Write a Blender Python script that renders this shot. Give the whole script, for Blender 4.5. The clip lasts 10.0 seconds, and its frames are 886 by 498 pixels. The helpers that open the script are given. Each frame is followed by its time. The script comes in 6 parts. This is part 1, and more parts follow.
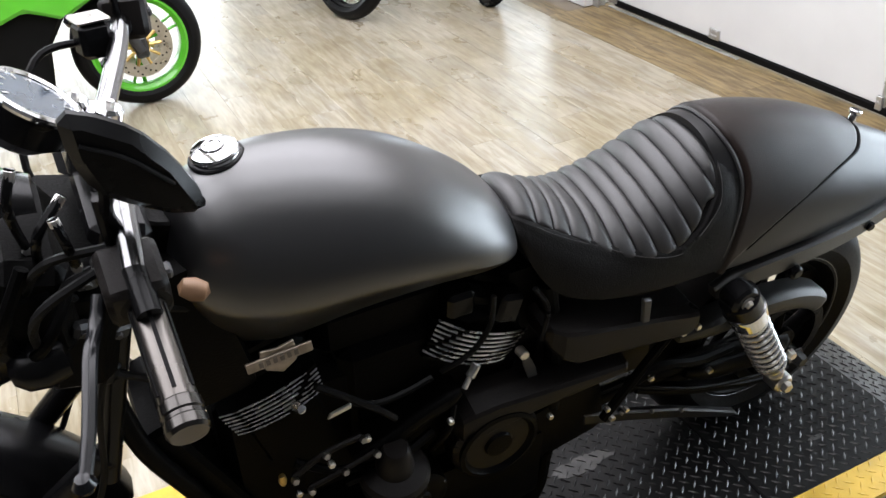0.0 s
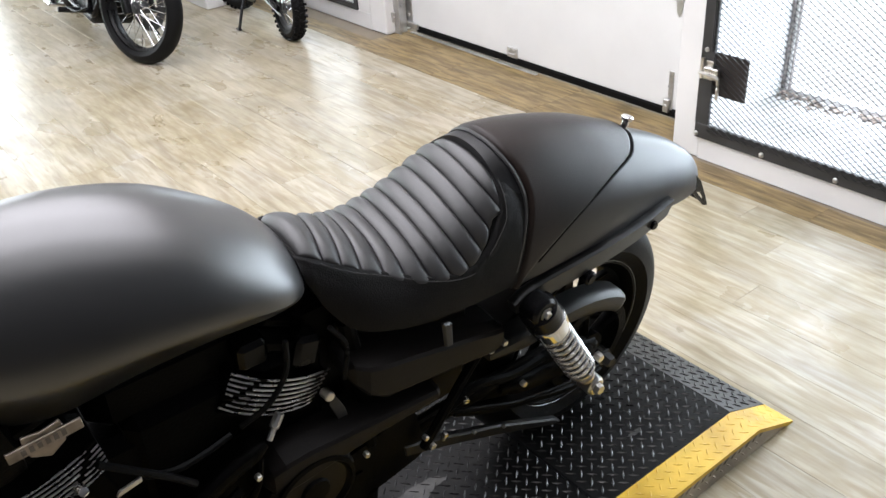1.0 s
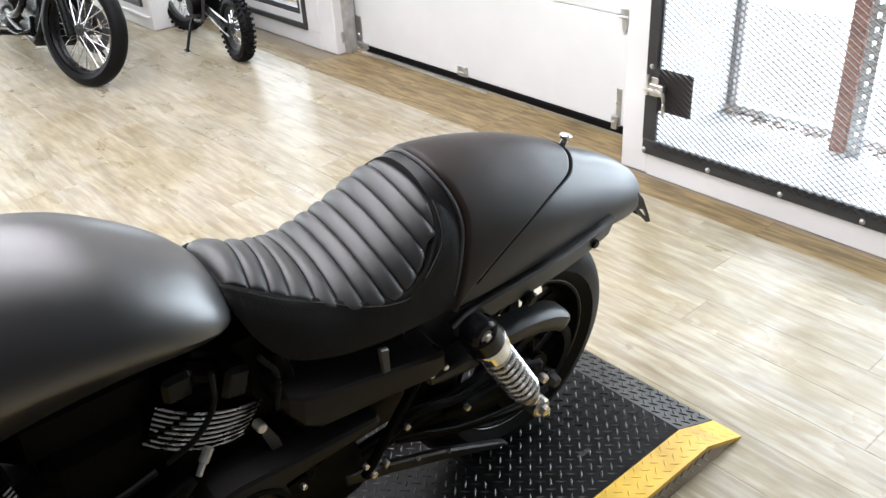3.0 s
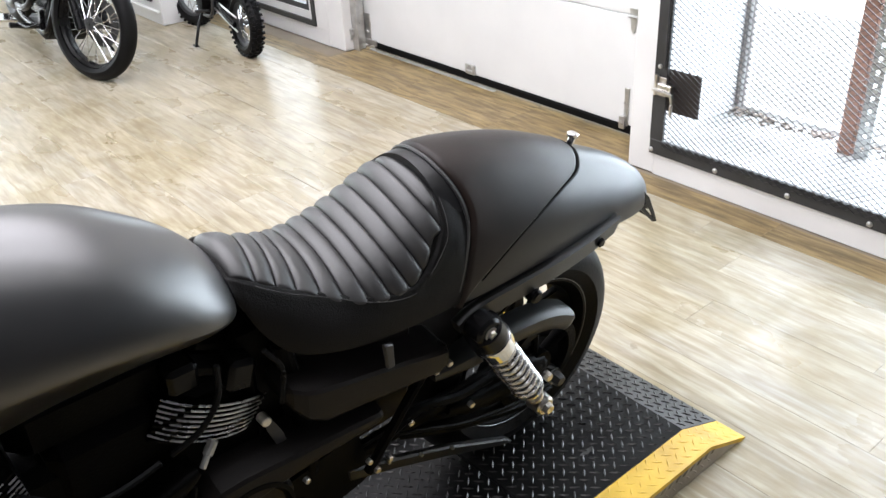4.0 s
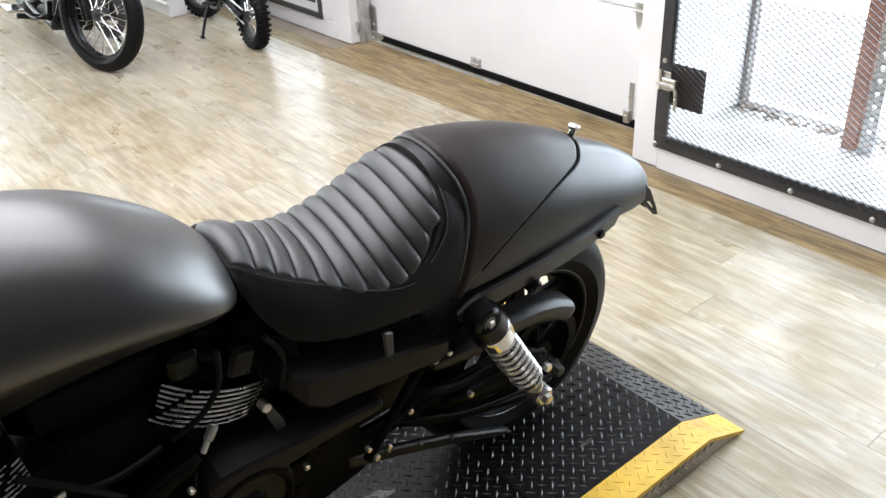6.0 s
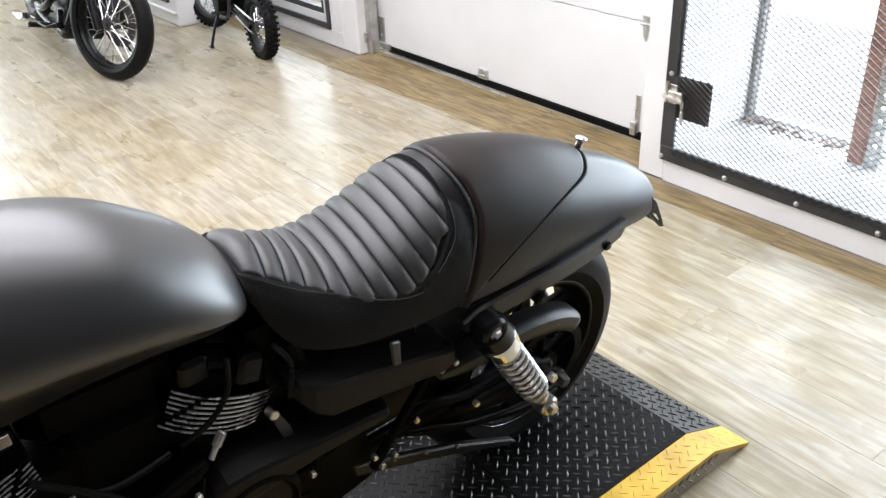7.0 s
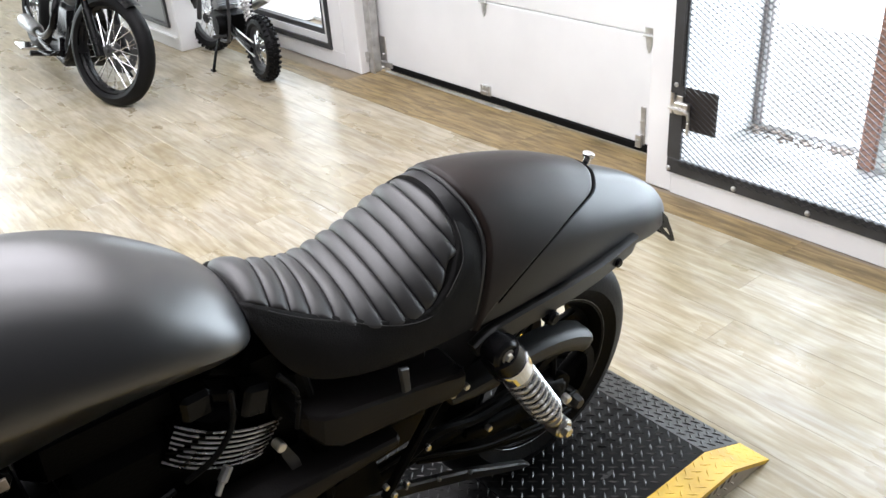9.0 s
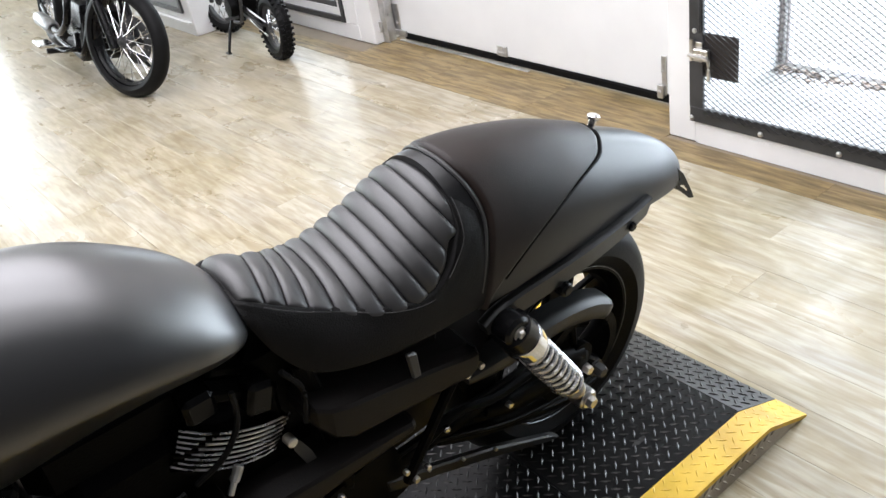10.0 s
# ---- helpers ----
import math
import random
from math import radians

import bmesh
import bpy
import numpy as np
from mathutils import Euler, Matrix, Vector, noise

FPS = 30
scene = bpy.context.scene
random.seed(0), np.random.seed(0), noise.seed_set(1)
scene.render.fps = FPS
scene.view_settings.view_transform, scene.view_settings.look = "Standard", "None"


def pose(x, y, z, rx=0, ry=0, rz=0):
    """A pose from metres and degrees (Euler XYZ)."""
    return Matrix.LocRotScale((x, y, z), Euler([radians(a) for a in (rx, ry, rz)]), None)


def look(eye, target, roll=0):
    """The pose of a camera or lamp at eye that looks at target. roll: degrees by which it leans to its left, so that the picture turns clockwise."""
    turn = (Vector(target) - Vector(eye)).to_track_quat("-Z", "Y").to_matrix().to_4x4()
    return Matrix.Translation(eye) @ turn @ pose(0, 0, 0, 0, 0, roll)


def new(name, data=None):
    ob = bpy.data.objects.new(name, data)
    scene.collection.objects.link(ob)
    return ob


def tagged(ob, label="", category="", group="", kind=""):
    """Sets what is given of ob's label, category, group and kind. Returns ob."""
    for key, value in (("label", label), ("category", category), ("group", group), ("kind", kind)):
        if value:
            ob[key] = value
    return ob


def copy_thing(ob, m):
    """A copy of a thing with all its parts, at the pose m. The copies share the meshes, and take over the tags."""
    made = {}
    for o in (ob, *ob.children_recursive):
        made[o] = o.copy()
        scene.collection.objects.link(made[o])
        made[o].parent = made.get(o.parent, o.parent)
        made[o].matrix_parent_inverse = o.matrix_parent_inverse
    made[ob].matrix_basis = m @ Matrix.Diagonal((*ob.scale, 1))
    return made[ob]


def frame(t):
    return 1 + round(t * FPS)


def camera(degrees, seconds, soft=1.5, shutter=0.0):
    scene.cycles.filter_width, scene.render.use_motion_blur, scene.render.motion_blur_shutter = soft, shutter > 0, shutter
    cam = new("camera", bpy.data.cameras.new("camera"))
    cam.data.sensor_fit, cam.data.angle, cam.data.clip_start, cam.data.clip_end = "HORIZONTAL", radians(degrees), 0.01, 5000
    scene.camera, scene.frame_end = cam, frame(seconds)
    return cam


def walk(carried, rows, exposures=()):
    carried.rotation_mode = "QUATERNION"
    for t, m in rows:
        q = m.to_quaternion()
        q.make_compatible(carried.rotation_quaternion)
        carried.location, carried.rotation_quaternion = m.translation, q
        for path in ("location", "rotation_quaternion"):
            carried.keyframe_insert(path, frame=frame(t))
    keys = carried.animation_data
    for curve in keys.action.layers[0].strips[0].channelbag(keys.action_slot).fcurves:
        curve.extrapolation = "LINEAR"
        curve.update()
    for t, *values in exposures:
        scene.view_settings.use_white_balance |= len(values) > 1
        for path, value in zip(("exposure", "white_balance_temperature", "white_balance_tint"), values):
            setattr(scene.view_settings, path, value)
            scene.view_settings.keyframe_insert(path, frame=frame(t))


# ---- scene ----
cam = camera(54.0, 10.0)
PATH = [
    (0, (0.183, 0.146, 1.601), (0.88, 1.685, 0.53), -3.8),
    (0.2, (0.208, 0.138, 1.602), (0.974, 1.650, 0.545), -4.4),
    (0.5, (0.233, 0.133, 1.595), (1.141, 1.575, 0.548), -4.0),
    (0.8, (0.257, 0.130, 1.596), (1.224, 1.532, 0.550), -4.3),
    (1, (0.279, 0.129, 1.587), (1.295, 1.505, 0.551), -4.0),
    (1.5, (0.32, 0.126, 1.577), (1.349, 1.494, 0.544), -5.4),
    (2, (0.344, 0.128, 1.572), (1.421, 1.471, 0.555), -5.2),
    (2.5, (0.337, 0.126, 1.573), (1.438, 1.448, 0.553), -3.6),
    (3, (0.334, 0.124, 1.576), (1.432, 1.46, 0.57), -3.6),
    (4.5, (0.331, 0.118, 1.572), (1.409, 1.459, 0.554), -2.8),
    (5, (0.331, 0.114, 1.564), (1.404, 1.449, 0.53), -2.5),
    (6.5, (0.329, 0.099, 1.578), (1.4, 1.454, 0.569), -3.1),
    (7, (0.32, 0.097, 1.58), (1.39, 1.46, 0.582), -2.6),
    (7.5, (0.318, 0.098, 1.58), (1.371, 1.476, 0.583), -3.0),
    (8, (0.335, 0.099, 1.565), (1.391, 1.468, 0.559), -4.5),
    (8.5, (0.344, 0.109, 1.562), (1.379, 1.499, 0.565), -4.6),
    (9, (0.343, 0.127, 1.571), (1.414, 1.513, 0.606), -4.3),
    (9.2, (0.338, 0.140, 1.568), (1.451, 1.457, 0.553), -4.7),
    (9.3, (0.330, 0.150, 1.567), (1.461, 1.427, 0.526), -4.4),
    (9.4, (0.319, 0.163, 1.564), (1.446, 1.439, 0.511), -5.5),
    (9.5, (0.31, 0.173, 1.561), (1.375, 1.478, 0.481), -8.4),
    (9.6, (0.326, 0.180, 1.563), (1.386, 1.478, 0.469), -10.0),
    (9.7, (0.338, 0.174, 1.568), (1.410, 1.484, 0.504), -10.1),
    (9.8, (0.356, 0.158, 1.572), (1.395, 1.507, 0.522), -10.5),
    (10, (0.428, 0.124, 1.567), (1.393, 1.542, 0.539), -10.2),
]
walk(cam, [(t, look(eye, target, roll)) for t, eye, target, roll in PATH], [(0.0, -0.2), (0.5, -0.2), (1.0, -0.1), (1.5, -0.15), (2.5, 0.0), (8.0, 0.0), (9.0, -0.05), (10.0, 0.0)])


# ---- light ----
world = bpy.data.worlds.new("sky")
scene.world = world
world.use_nodes = True
_n = world.node_tree.nodes
_sky = _n.new("ShaderNodeTexSky")
_sky.sky_type, _sky.sun_disc = "NISHITA", False
_sky.sun_elevation, _sky.sun_rotation = radians(38), radians(70)
_n["Background"].inputs["Strength"].default_value = 0.12
world.node_tree.links.new(_sky.outputs["Color"], _n["Background"].inputs["Color"])


def area_lamp(name, at, target, sx, sy, watts, colour):
    d = bpy.data.lights.new(name, "AREA")
    d.shape, d.size, d.size_y, d.energy, d.color = "RECTANGLE", sx, sy, watts, colour
    ob = new(name, d)
    ob.matrix_world = look(at, target)
    return ob


DAY = (0.70, 0.84, 1.0)
WARM = (0.985, 0.96, 1.04)
# daylight in the openings of the street wall
area_lamp("daylight_grille", (3.52, 1.1, 0.92), (0.0, 1.5, 0.3), 1.7, 1.5, 46, DAY)
area_lamp("daylight_window", (3.10, 5.15, 0.75), (0.0, 4.2, 0.4), 0.8, 1.1, 5.5, DAY)
area_lamp("daylight_shopfront", (-0.65, 9.96, 1.45), (-0.65, 0.0, 1.0), 5.6, 2.2, 56, (0.86, 0.94, 1.0))
# rows of ceiling tubes
TUBES = [(x, y) for y in (0.22, 1.2, 2.2, 3.2, 4.2, 5.2, 7.4) for x in (-1.3, 1.3)]
for _x, _y in TUBES:
    area_lamp("panel_light", (_x, _y, 3.0), (_x, _y, 0.0), 2.4, 0.9, {0.22: 6, 1.2: 32, 2.2: 42, 3.2: 36, 4.2: 28, 5.2: 16, 7.4: 9}[_y], WARM)

# ---- mesh tools ----


def bm_grid(rows, close_u=False, close_v=False, cap=False):
    """A surface through rows of points."""
    bm = bmesh.new()
    vs = [[bm.verts.new(p) for p in r] for r in rows]
    nu, nv = len(vs), len(vs[0])
    for i in range(nu if close_u else nu - 1):
        for j in range(nv if close_v else nv - 1):
            q = [vs[i][j], vs[i][(j + 1) % nv], vs[(i + 1) % nu][(j + 1) % nv], vs[(i + 1) % nu][j]]
            bm.faces.new(q)
    if cap:
        bm.faces.new(list(reversed(vs[0])))
        bm.faces.new(vs[-1])
    bmesh.ops.remove_doubles(bm, verts=bm.verts, dist=1e-6)
    bmesh.ops.recalc_face_normals(bm, faces=bm.faces)
    return bm


def bm_box(sx, sy, sz, m=None, bevel=0.0, seg=1):
    bm = bmesh.new()
    bmesh.ops.create_cube(bm, size=1)
    bmesh.ops.scale(bm, vec=(sx, sy, sz), verts=bm.verts)
    if bevel:
        bmesh.ops.bevel(bm, geom=bm.edges[:], offset=bevel, segments=seg, profile=0.7, affect="EDGES")
    if m is not None:
        bm.transform(m)
    return bm


def span(x0, x1, y0, y1, z0, z1, bevel=0.0):
    return bm_box(x1 - x0, y1 - y0, z1 - z0, Matrix.Translation(((x0 + x1) / 2, (y0 + y1) / 2, (z0 + z1) / 2)), bevel)


def join(*bms):
    out = bmesh.new()
    for b in bms:
        me = bpy.data.meshes.new("t")
        b.to_mesh(me)
        out.from_mesh(me)
        bpy.data.meshes.remove(me)
        b.free()
    return out


def smooth_line(pts, n=6):
    """Catmull-Rom through the points."""
    p = [Vector(a) for a in pts]
    if len(p) < 3:
        return p
    p = [2 * p[0] - p[1]] + p + [2 * p[-1] - p[-2]]
    out = []
    for i in range(1, len(p) - 2):
        a, b, c, d = p[i - 1:i + 3]
        for k in range(n):
            t = k / n
            out.append(0.5 * (2 * b + (c - a) * t + (2 * a - 5 * b + 4 * c - d) * t * t + (3 * b - a - 3 * c + d) * t ** 3))
    return out + [p[-2]]


def bm_tube(pts, r, n=10, smooth=6, flat=1.0):
    """A round bar along a line; r a number or one for each end."""
    line = smooth_line(pts, smooth) if smooth else [Vector(a) for a in pts]
    r0, r1 = (r, r) if isinstance(r, (int, float)) else r
    rows, up = [], Vector((0, 0, 1))
    for i, p in enumerate(line):
        d = (line[min(i + 1, len(line) - 1)] - line[max(i - 1, 0)]).normalized()
        side = d.cross(up)
        if side.length < 0.05:
            side = d.cross(Vector((0, 1, 0)))
        side.normalize()
        u2 = side.cross(d).normalized()
        rr = r0 + (r1 - r0) * i / max(len(line) - 1, 1)
        rows.append([p + rr * (side * math.cos(a) + flat * u2 * math.sin(a)) for a in (2 * math.pi * k / n for k in range(n))])
    return bm_grid(rows, close_v=True, cap=True)


def bm_lathe(profile, n=24, m=None, cap=True):
    """Points (radius, height) turned about local z."""
    rows = [[Vector((r * math.cos(2 * math.pi * k / n), r * math.sin(2 * math.pi * k / n), h)) for k in range(n)] for r, h in profile]
    bm = bm_grid(rows, close_v=True, cap=cap and profile[0][0] > 1e-5 and profile[-1][0] > 1e-5)
    if m is not None:
        bm.transform(m)
    return bm


def bm_plate(outline, thick, m, bevel=0.0):
    """A flat outline (local x, y) with thickness along local z."""
    bm = bmesh.new()
    f = bm.faces.new([bm.verts.new((x, y, -thick / 2)) for x, y in outline])
    top = bmesh.ops.extrude_face_region(bm, geom=[f])
    bmesh.ops.translate(bm, vec=(0, 0, thick), verts=[v for v in top["geom"] if isinstance(v, bmesh.types.BMVert)])
    bmesh.ops.recalc_face_normals(bm, faces=bm.faces)
    if bevel:
        bmesh.ops.bevel(bm, geom=bm.edges[:], offset=bevel, segments=1, affect="EDGES")
    bm.transform(m)
    return bm


def axis_to(a, b):
    """The pose at a whose local z points to b."""
    d = Vector(b) - Vector(a)
    return Matrix.Translation(a) @ d.to_track_quat("Z", "Y").to_matrix().to_4x4()


def bm_rod(a, b, r, n=12, bevel=0.0):
    h = (Vector(b) - Vector(a)).length
    e = min(bevel, h / 3, r / 2)
    prof = [(0, 0), (r - e, 0), (r, e), (r, h - e), (r - e, h), (0, h)] if e else [(0, 0), (r, 0), (r, h), (0, h)]
    return bm_lathe(prof, n, axis_to(a, b), cap=False)


def bm_ring(R, r, m, n=40, k=10, squash=1.0):
    rows = [[Vector(((R + r * math.cos(b)) * math.cos(a), (R + r * math.cos(b)) * math.sin(a), squash * r * math.sin(b)))
             for b in (2 * math.pi * j / k for j in range(k))] for a in (2 * math.pi * i / n for i in range(n))]
    bm = bm_grid(rows, close_u=True, close_v=True)
    bm.transform(m)
    return bm


def bm_bolt(at, way, r=0.006, h=0.006):
    a = Vector(at)
    return bm_lathe([(0, -0.004), (r, -0.004), (r, h * 0.7), (r * 0.8, h), (0, h)], 6, axis_to(a, a + Vector(way)), cap=False)


def finish(name, bm, material, sharp=35):
    me = bpy.data.meshes.new(name)
    bm.to_mesh(me)
    bm.free()
    me.polygons.foreach_set("use_smooth", [True] * len(me.polygons))
    me.set_sharp_from_angle(angle=radians(sharp))
    me.materials.append(material)
    return me


def thing(name, at, label, category, group="", kind=""):
    ob = new(name)
    ob.empty_display_size = 0.05
    ob.location = at
    ob["base"] = tuple(at)
    return tagged(ob, label, category, group, kind)


def part(name, bm, material, parent, label="", sharp=35):
    """One mesh under a thing or a part; points are given in the world."""
    top = parent
    while top.parent:
        top = top.parent
    if "base" in top:
        bm.transform(Matrix.Translation(-Vector(top["base"])))
    ob = new(name, finish(name, bm, material, sharp))
    ob.parent = parent
    return tagged(ob, label)


def solid(name, bm, material, label, category, kind="", group="", sharp=35):
    """A thing of one mesh."""
    return tagged(new(name, finish(name, bm, material, sharp)), label, category, group, kind)


# ---- materials ----


def mat(name, base, rough=0.5, metal=0.0, var=0.12, scale=6.0, bump=0.0, bscale=120.0, rvar=0.1, coat=0.0, spec=0.5, stretch=(1, 1, 1), tint=None, ior=1.5):
    m = bpy.data.materials.new(name)
    m.use_nodes = True
    nt = m.node_tree
    b = nt.nodes["Principled BSDF"]
    tc = nt.nodes.new("ShaderNodeTexCoord")
    mp = nt.nodes.new("ShaderNodeMapping")
    mp.inputs["Scale"].default_value = stretch
    nt.links.new(tc.outputs["Object"], mp.inputs["Vector"])
    big = nt.nodes.new("ShaderNodeTexNoise")
    big.inputs["Scale"].default_value, big.inputs["Detail"].default_value = scale, 6
    nt.links.new(mp.outputs["Vector"], big.inputs["Vector"])
    ramp = nt.nodes.new("ShaderNodeValToRGB")
    lo = [c * (1 - var) for c in base]
    hi = [min(1, c * (1 + var)) for c in (tint or base)]
    ramp.color_ramp.elements[0].position, ramp.color_ramp.elements[1].position = 0.32, 0.68
    ramp.color_ramp.elements[0].color, ramp.color_ramp.elements[1].color = (*lo, 1), (*hi, 1)
    nt.links.new(big.outputs["Fac"], ramp.inputs["Fac"])
    nt.links.new(ramp.outputs["Color"], b.inputs["Base Color"])
    fine = nt.nodes.new("ShaderNodeTexNoise")
    fine.inputs["Scale"].default_value, fine.inputs["Detail"].default_value = bscale, 4
    nt.links.new(mp.outputs["Vector"], fine.inputs["Vector"])
    rr = nt.nodes.new("ShaderNodeMapRange")
    rr.inputs["To Min"].default_value, rr.inputs["To Max"].default_value = max(0.02, rough - rvar), min(1, rough + rvar)
    nt.links.new(big.outputs["Fac"], rr.inputs["Value"])
    nt.links.new(rr.outputs["Result"], b.inputs["Roughness"])
    b.inputs["Metallic"].default_value = metal
    b.inputs["Coat Weight"].default_value = coat
    b.inputs["Specular IOR Level"].default_value = spec
    b.inputs["IOR"].default_value = ior
    if bump:
        bp = nt.nodes.new("ShaderNodeBump")
        bp.inputs["Strength"].default_value, bp.inputs["Distance"].default_value = bump, 0.002
        nt.links.new(fine.outputs["Fac"], bp.inputs["Height"])
        nt.links.new(bp.outputs["Normal"], b.inputs["Normal"])
    return m


def glow(name, colour, strength):
    m = bpy.data.materials.new(name)
    m.use_nodes = True
    nt = m.node_tree
    e = nt.nodes.new("ShaderNodeEmission")
    e.inputs["Color"].default_value, e.inputs["Strength"].default_value = (*colour, 1), strength
    nt.links.new(e.outputs[0], nt.nodes["Material Output"].inputs["Surface"])
    return m


def plank_mat(name, light, dark, gloss=0.3):
    """Printed vinyl planks: each with its own tone, grain along y, knots."""
    m = bpy.data.materials.new(name)
    m.use_nodes = True
    nt = m.node_tree
    b, L = nt.nodes["Principled BSDF"], nt.links.new
    tc, oi = nt.nodes.new("ShaderNodeTexCoord"), nt.nodes.new("ShaderNodeObjectInfo")
    geo = nt.nodes.new("ShaderNodeNewGeometry")
    rnd = nt.nodes.new("ShaderNodeMath")
    rnd.operation = "ADD"
    L(oi.outputs["Random"], rnd.inputs[0]), L(geo.outputs["Random Per Island"], rnd.inputs[1])
    mul = nt.nodes.new("ShaderNodeVectorMath")
    mul.operation = "SCALE"
    mul.inputs[0].default_value = (37.0, 91.0, 13.0)
    L(rnd.outputs[0], mul.inputs["Scale"])
    add = nt.nodes.new("ShaderNodeVectorMath")
    add.operation = "ADD"
    L(tc.outputs["Object"], add.inputs[0]), L(mul.outputs[0], add.inputs[1])

    def noise_at(sc, stretch, detail=5, dist=0.0):
        mp, n = nt.nodes.new("ShaderNodeMapping"), nt.nodes.new("ShaderNodeTexNoise")
        mp.inputs["Scale"].default_value = stretch
        n.inputs["Scale"].default_value, n.inputs["Detail"].default_value, n.inputs["Distortion"].default_value = sc, detail, dist
        L(add.outputs[0], mp.inputs["Vector"]), L(mp.outputs["Vector"], n.inputs["Vector"])
        return n.outputs["Fac"]

    def ramp(fac, stops):
        r = nt.nodes.new("ShaderNodeValToRGB")
        e = r.color_ramp.elements
        e[0].position, e[0].color = stops[0][0], (*stops[0][1], 1)
        e[1].position, e[1].color = stops[-1][0], (*stops[-1][1], 1)
        for p, c in stops[1:-1]:
            k = e.new(p)
            k.color = (*c, 1)
        L(fac, r.inputs["Fac"])
        return r.outputs["Color"]

    def mix(kind, fac, a, c):
        x = nt.nodes.new("ShaderNodeMix")
        x.data_type, x.blend_type = "RGBA", kind
        if isinstance(fac, float):
            x.inputs[0].default_value = fac
        else:
            L(fac, x.inputs[0])
        L(a, x.inputs[6]), L(c, x.inputs[7])
        return x.outputs[2]

    mid = [(p + q) / 2 for p, q in zip(light, dark)]
    grain = ramp(noise_at(13, (3.2, 0.42, 1), 6, 0.5), [(0.36, dark), (0.5, mid), (0.62, light)])
    fibre = ramp(noise_at(60, (1.6, 0.14, 1), 3), [(0.35, (0.90, 0.89, 0.87)), (0.65, (1.04, 1.04, 1.04))])
    cloud = ramp(noise_at(5.0, (2.4, 0.40, 1), 4, 0.3), [(0.3, (0.86, 0.86, 0.87)), (0.5, (0.98, 0.965, 0.93)), (0.7, (1.07, 1.06, 1.04))])
    knot = ramp(noise_at(14, (1.0, 0.55, 1), 2, 0.6), [(0.71, (1, 1, 1)), (0.79, (0.66, 0.60, 0.54))])
    frac = nt.nodes.new("ShaderNodeMath")
    frac.operation = "FRACT"
    L(rnd.outputs[0], frac.inputs[0])
    tone = ramp(frac.outputs[0], [(0.0, (0.95, 0.95, 0.955)), (0.35, (1.0, 0.99, 0.97)), (0.7, (0.97, 0.945, 0.90)), (1.0, (1.03, 1.025, 1.015))])
    col = mix("MULTIPLY", 1.0, mix("MULTIPLY", 1.0, mix("MULTIPLY", 0.8, mix("MULTIPLY", 0.8, grain, knot), fibre), cloud), tone)
    soil = nt.nodes.new("ShaderNodeTexNoise")
    soil.inputs["Scale"].default_value, soil.inputs["Detail"].default_value, soil.inputs["Distortion"].default_value = 2.2, 6, 1.4
    L(geo.outputs["Position"], soil.inputs["Vector"])
    col = mix("MULTIPLY", 1.0, col, ramp(soil.outputs["Fac"], [(0.34, (0.82, 0.79, 0.68)), (0.45, (0.94, 0.925, 0.86)), (0.54, (1.0, 1.0, 0.98)), (0.64, (1.06, 1.07, 1.09))]))
    L(col, b.inputs["Base Color"])
    rr = nt.nodes.new("ShaderNodeMapRange")
    rr.inputs["To Min"].default_value, rr.inputs["To Max"].default_value = gloss - 0.06, gloss + 0.1
    L(noise_at(5, (1, 0.5, 1)), rr.inputs["Value"]), L(rr.outputs[0], b.inputs["Roughness"])
    bp = nt.nodes.new("ShaderNodeBump")
    bp.inputs["Strength"].default_value, bp.inputs["Distance"].default_value = 0.12, 0.001
    L(noise_at(70, (2, 0.15, 1), 3), bp.inputs["Height"]), L(bp.outputs[0], b.inputs["Normal"])
    return m


M_TANK = mat("satin_black_denim_paint", (0.004, 0.004, 0.0048), 0.34, 0.0, 0.06, 3, 0.02, 900, 0.02, spec=0.5, ior=2.1)
M_COWL = mat("satin_black_cowl_paint", (0.005, 0.005, 0.0056), 0.33, 0.0, 0.25, 14, 0.05, 300, 0.04, spec=0.36, ior=1.55)
M_PAD = mat("brown_black_pad_cover", (0.013, 0.0085, 0.0068), 0.42, 0.0, 0.5, 9, 0.2, 420, 0.08, spec=0.28)
M_VINYL = mat("smooth_black_rib_vinyl", (0.008, 0.0078, 0.0078), 0.48, 0.0, 0.12, 8, 0.15, 420, 0.03, spec=0.5, ior=1.78)
M_SKIRT = mat("grained_black_seat_vinyl", (0.0075, 0.0072, 0.0070), 0.50, 0.0, 0.25, 12, 0.5, 380, 0.08, spec=0.13)
M_PLASTIC = mat("black_moulded_plastic", (0.0085, 0.0070, 0.0064), 0.42, 0.0, 0.2, 7, 0.25, 300, 0.08, spec=0.17)
M_GLOSS = mat("gloss_black_powder_coat", (0.004, 0.004, 0.0044), 0.26, 0.0, 0.15, 9, 0.03, 200, 0.06, spec=0.17)
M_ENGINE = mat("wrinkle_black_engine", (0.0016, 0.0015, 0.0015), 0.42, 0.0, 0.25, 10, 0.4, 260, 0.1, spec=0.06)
M_GUARD = mat("black_satin_guard", (0.009, 0.0088, 0.0085), 0.42, 0.0, 0.2, 9, 0.2, 300, 0.08, spec=0.5)
M_STRUT = mat("satin_black_strut", (0.008, 0.008, 0.008), 0.34, 0.0, 0.2, 9, 0.1, 200, 0.06, spec=0.4)
M_LEVER = mat("gloss_black_lever", (0.006, 0.0065, 0.008), 0.2, 0.0, 0.15, 9, 0.03, 200, 0.04, spec=0.4)
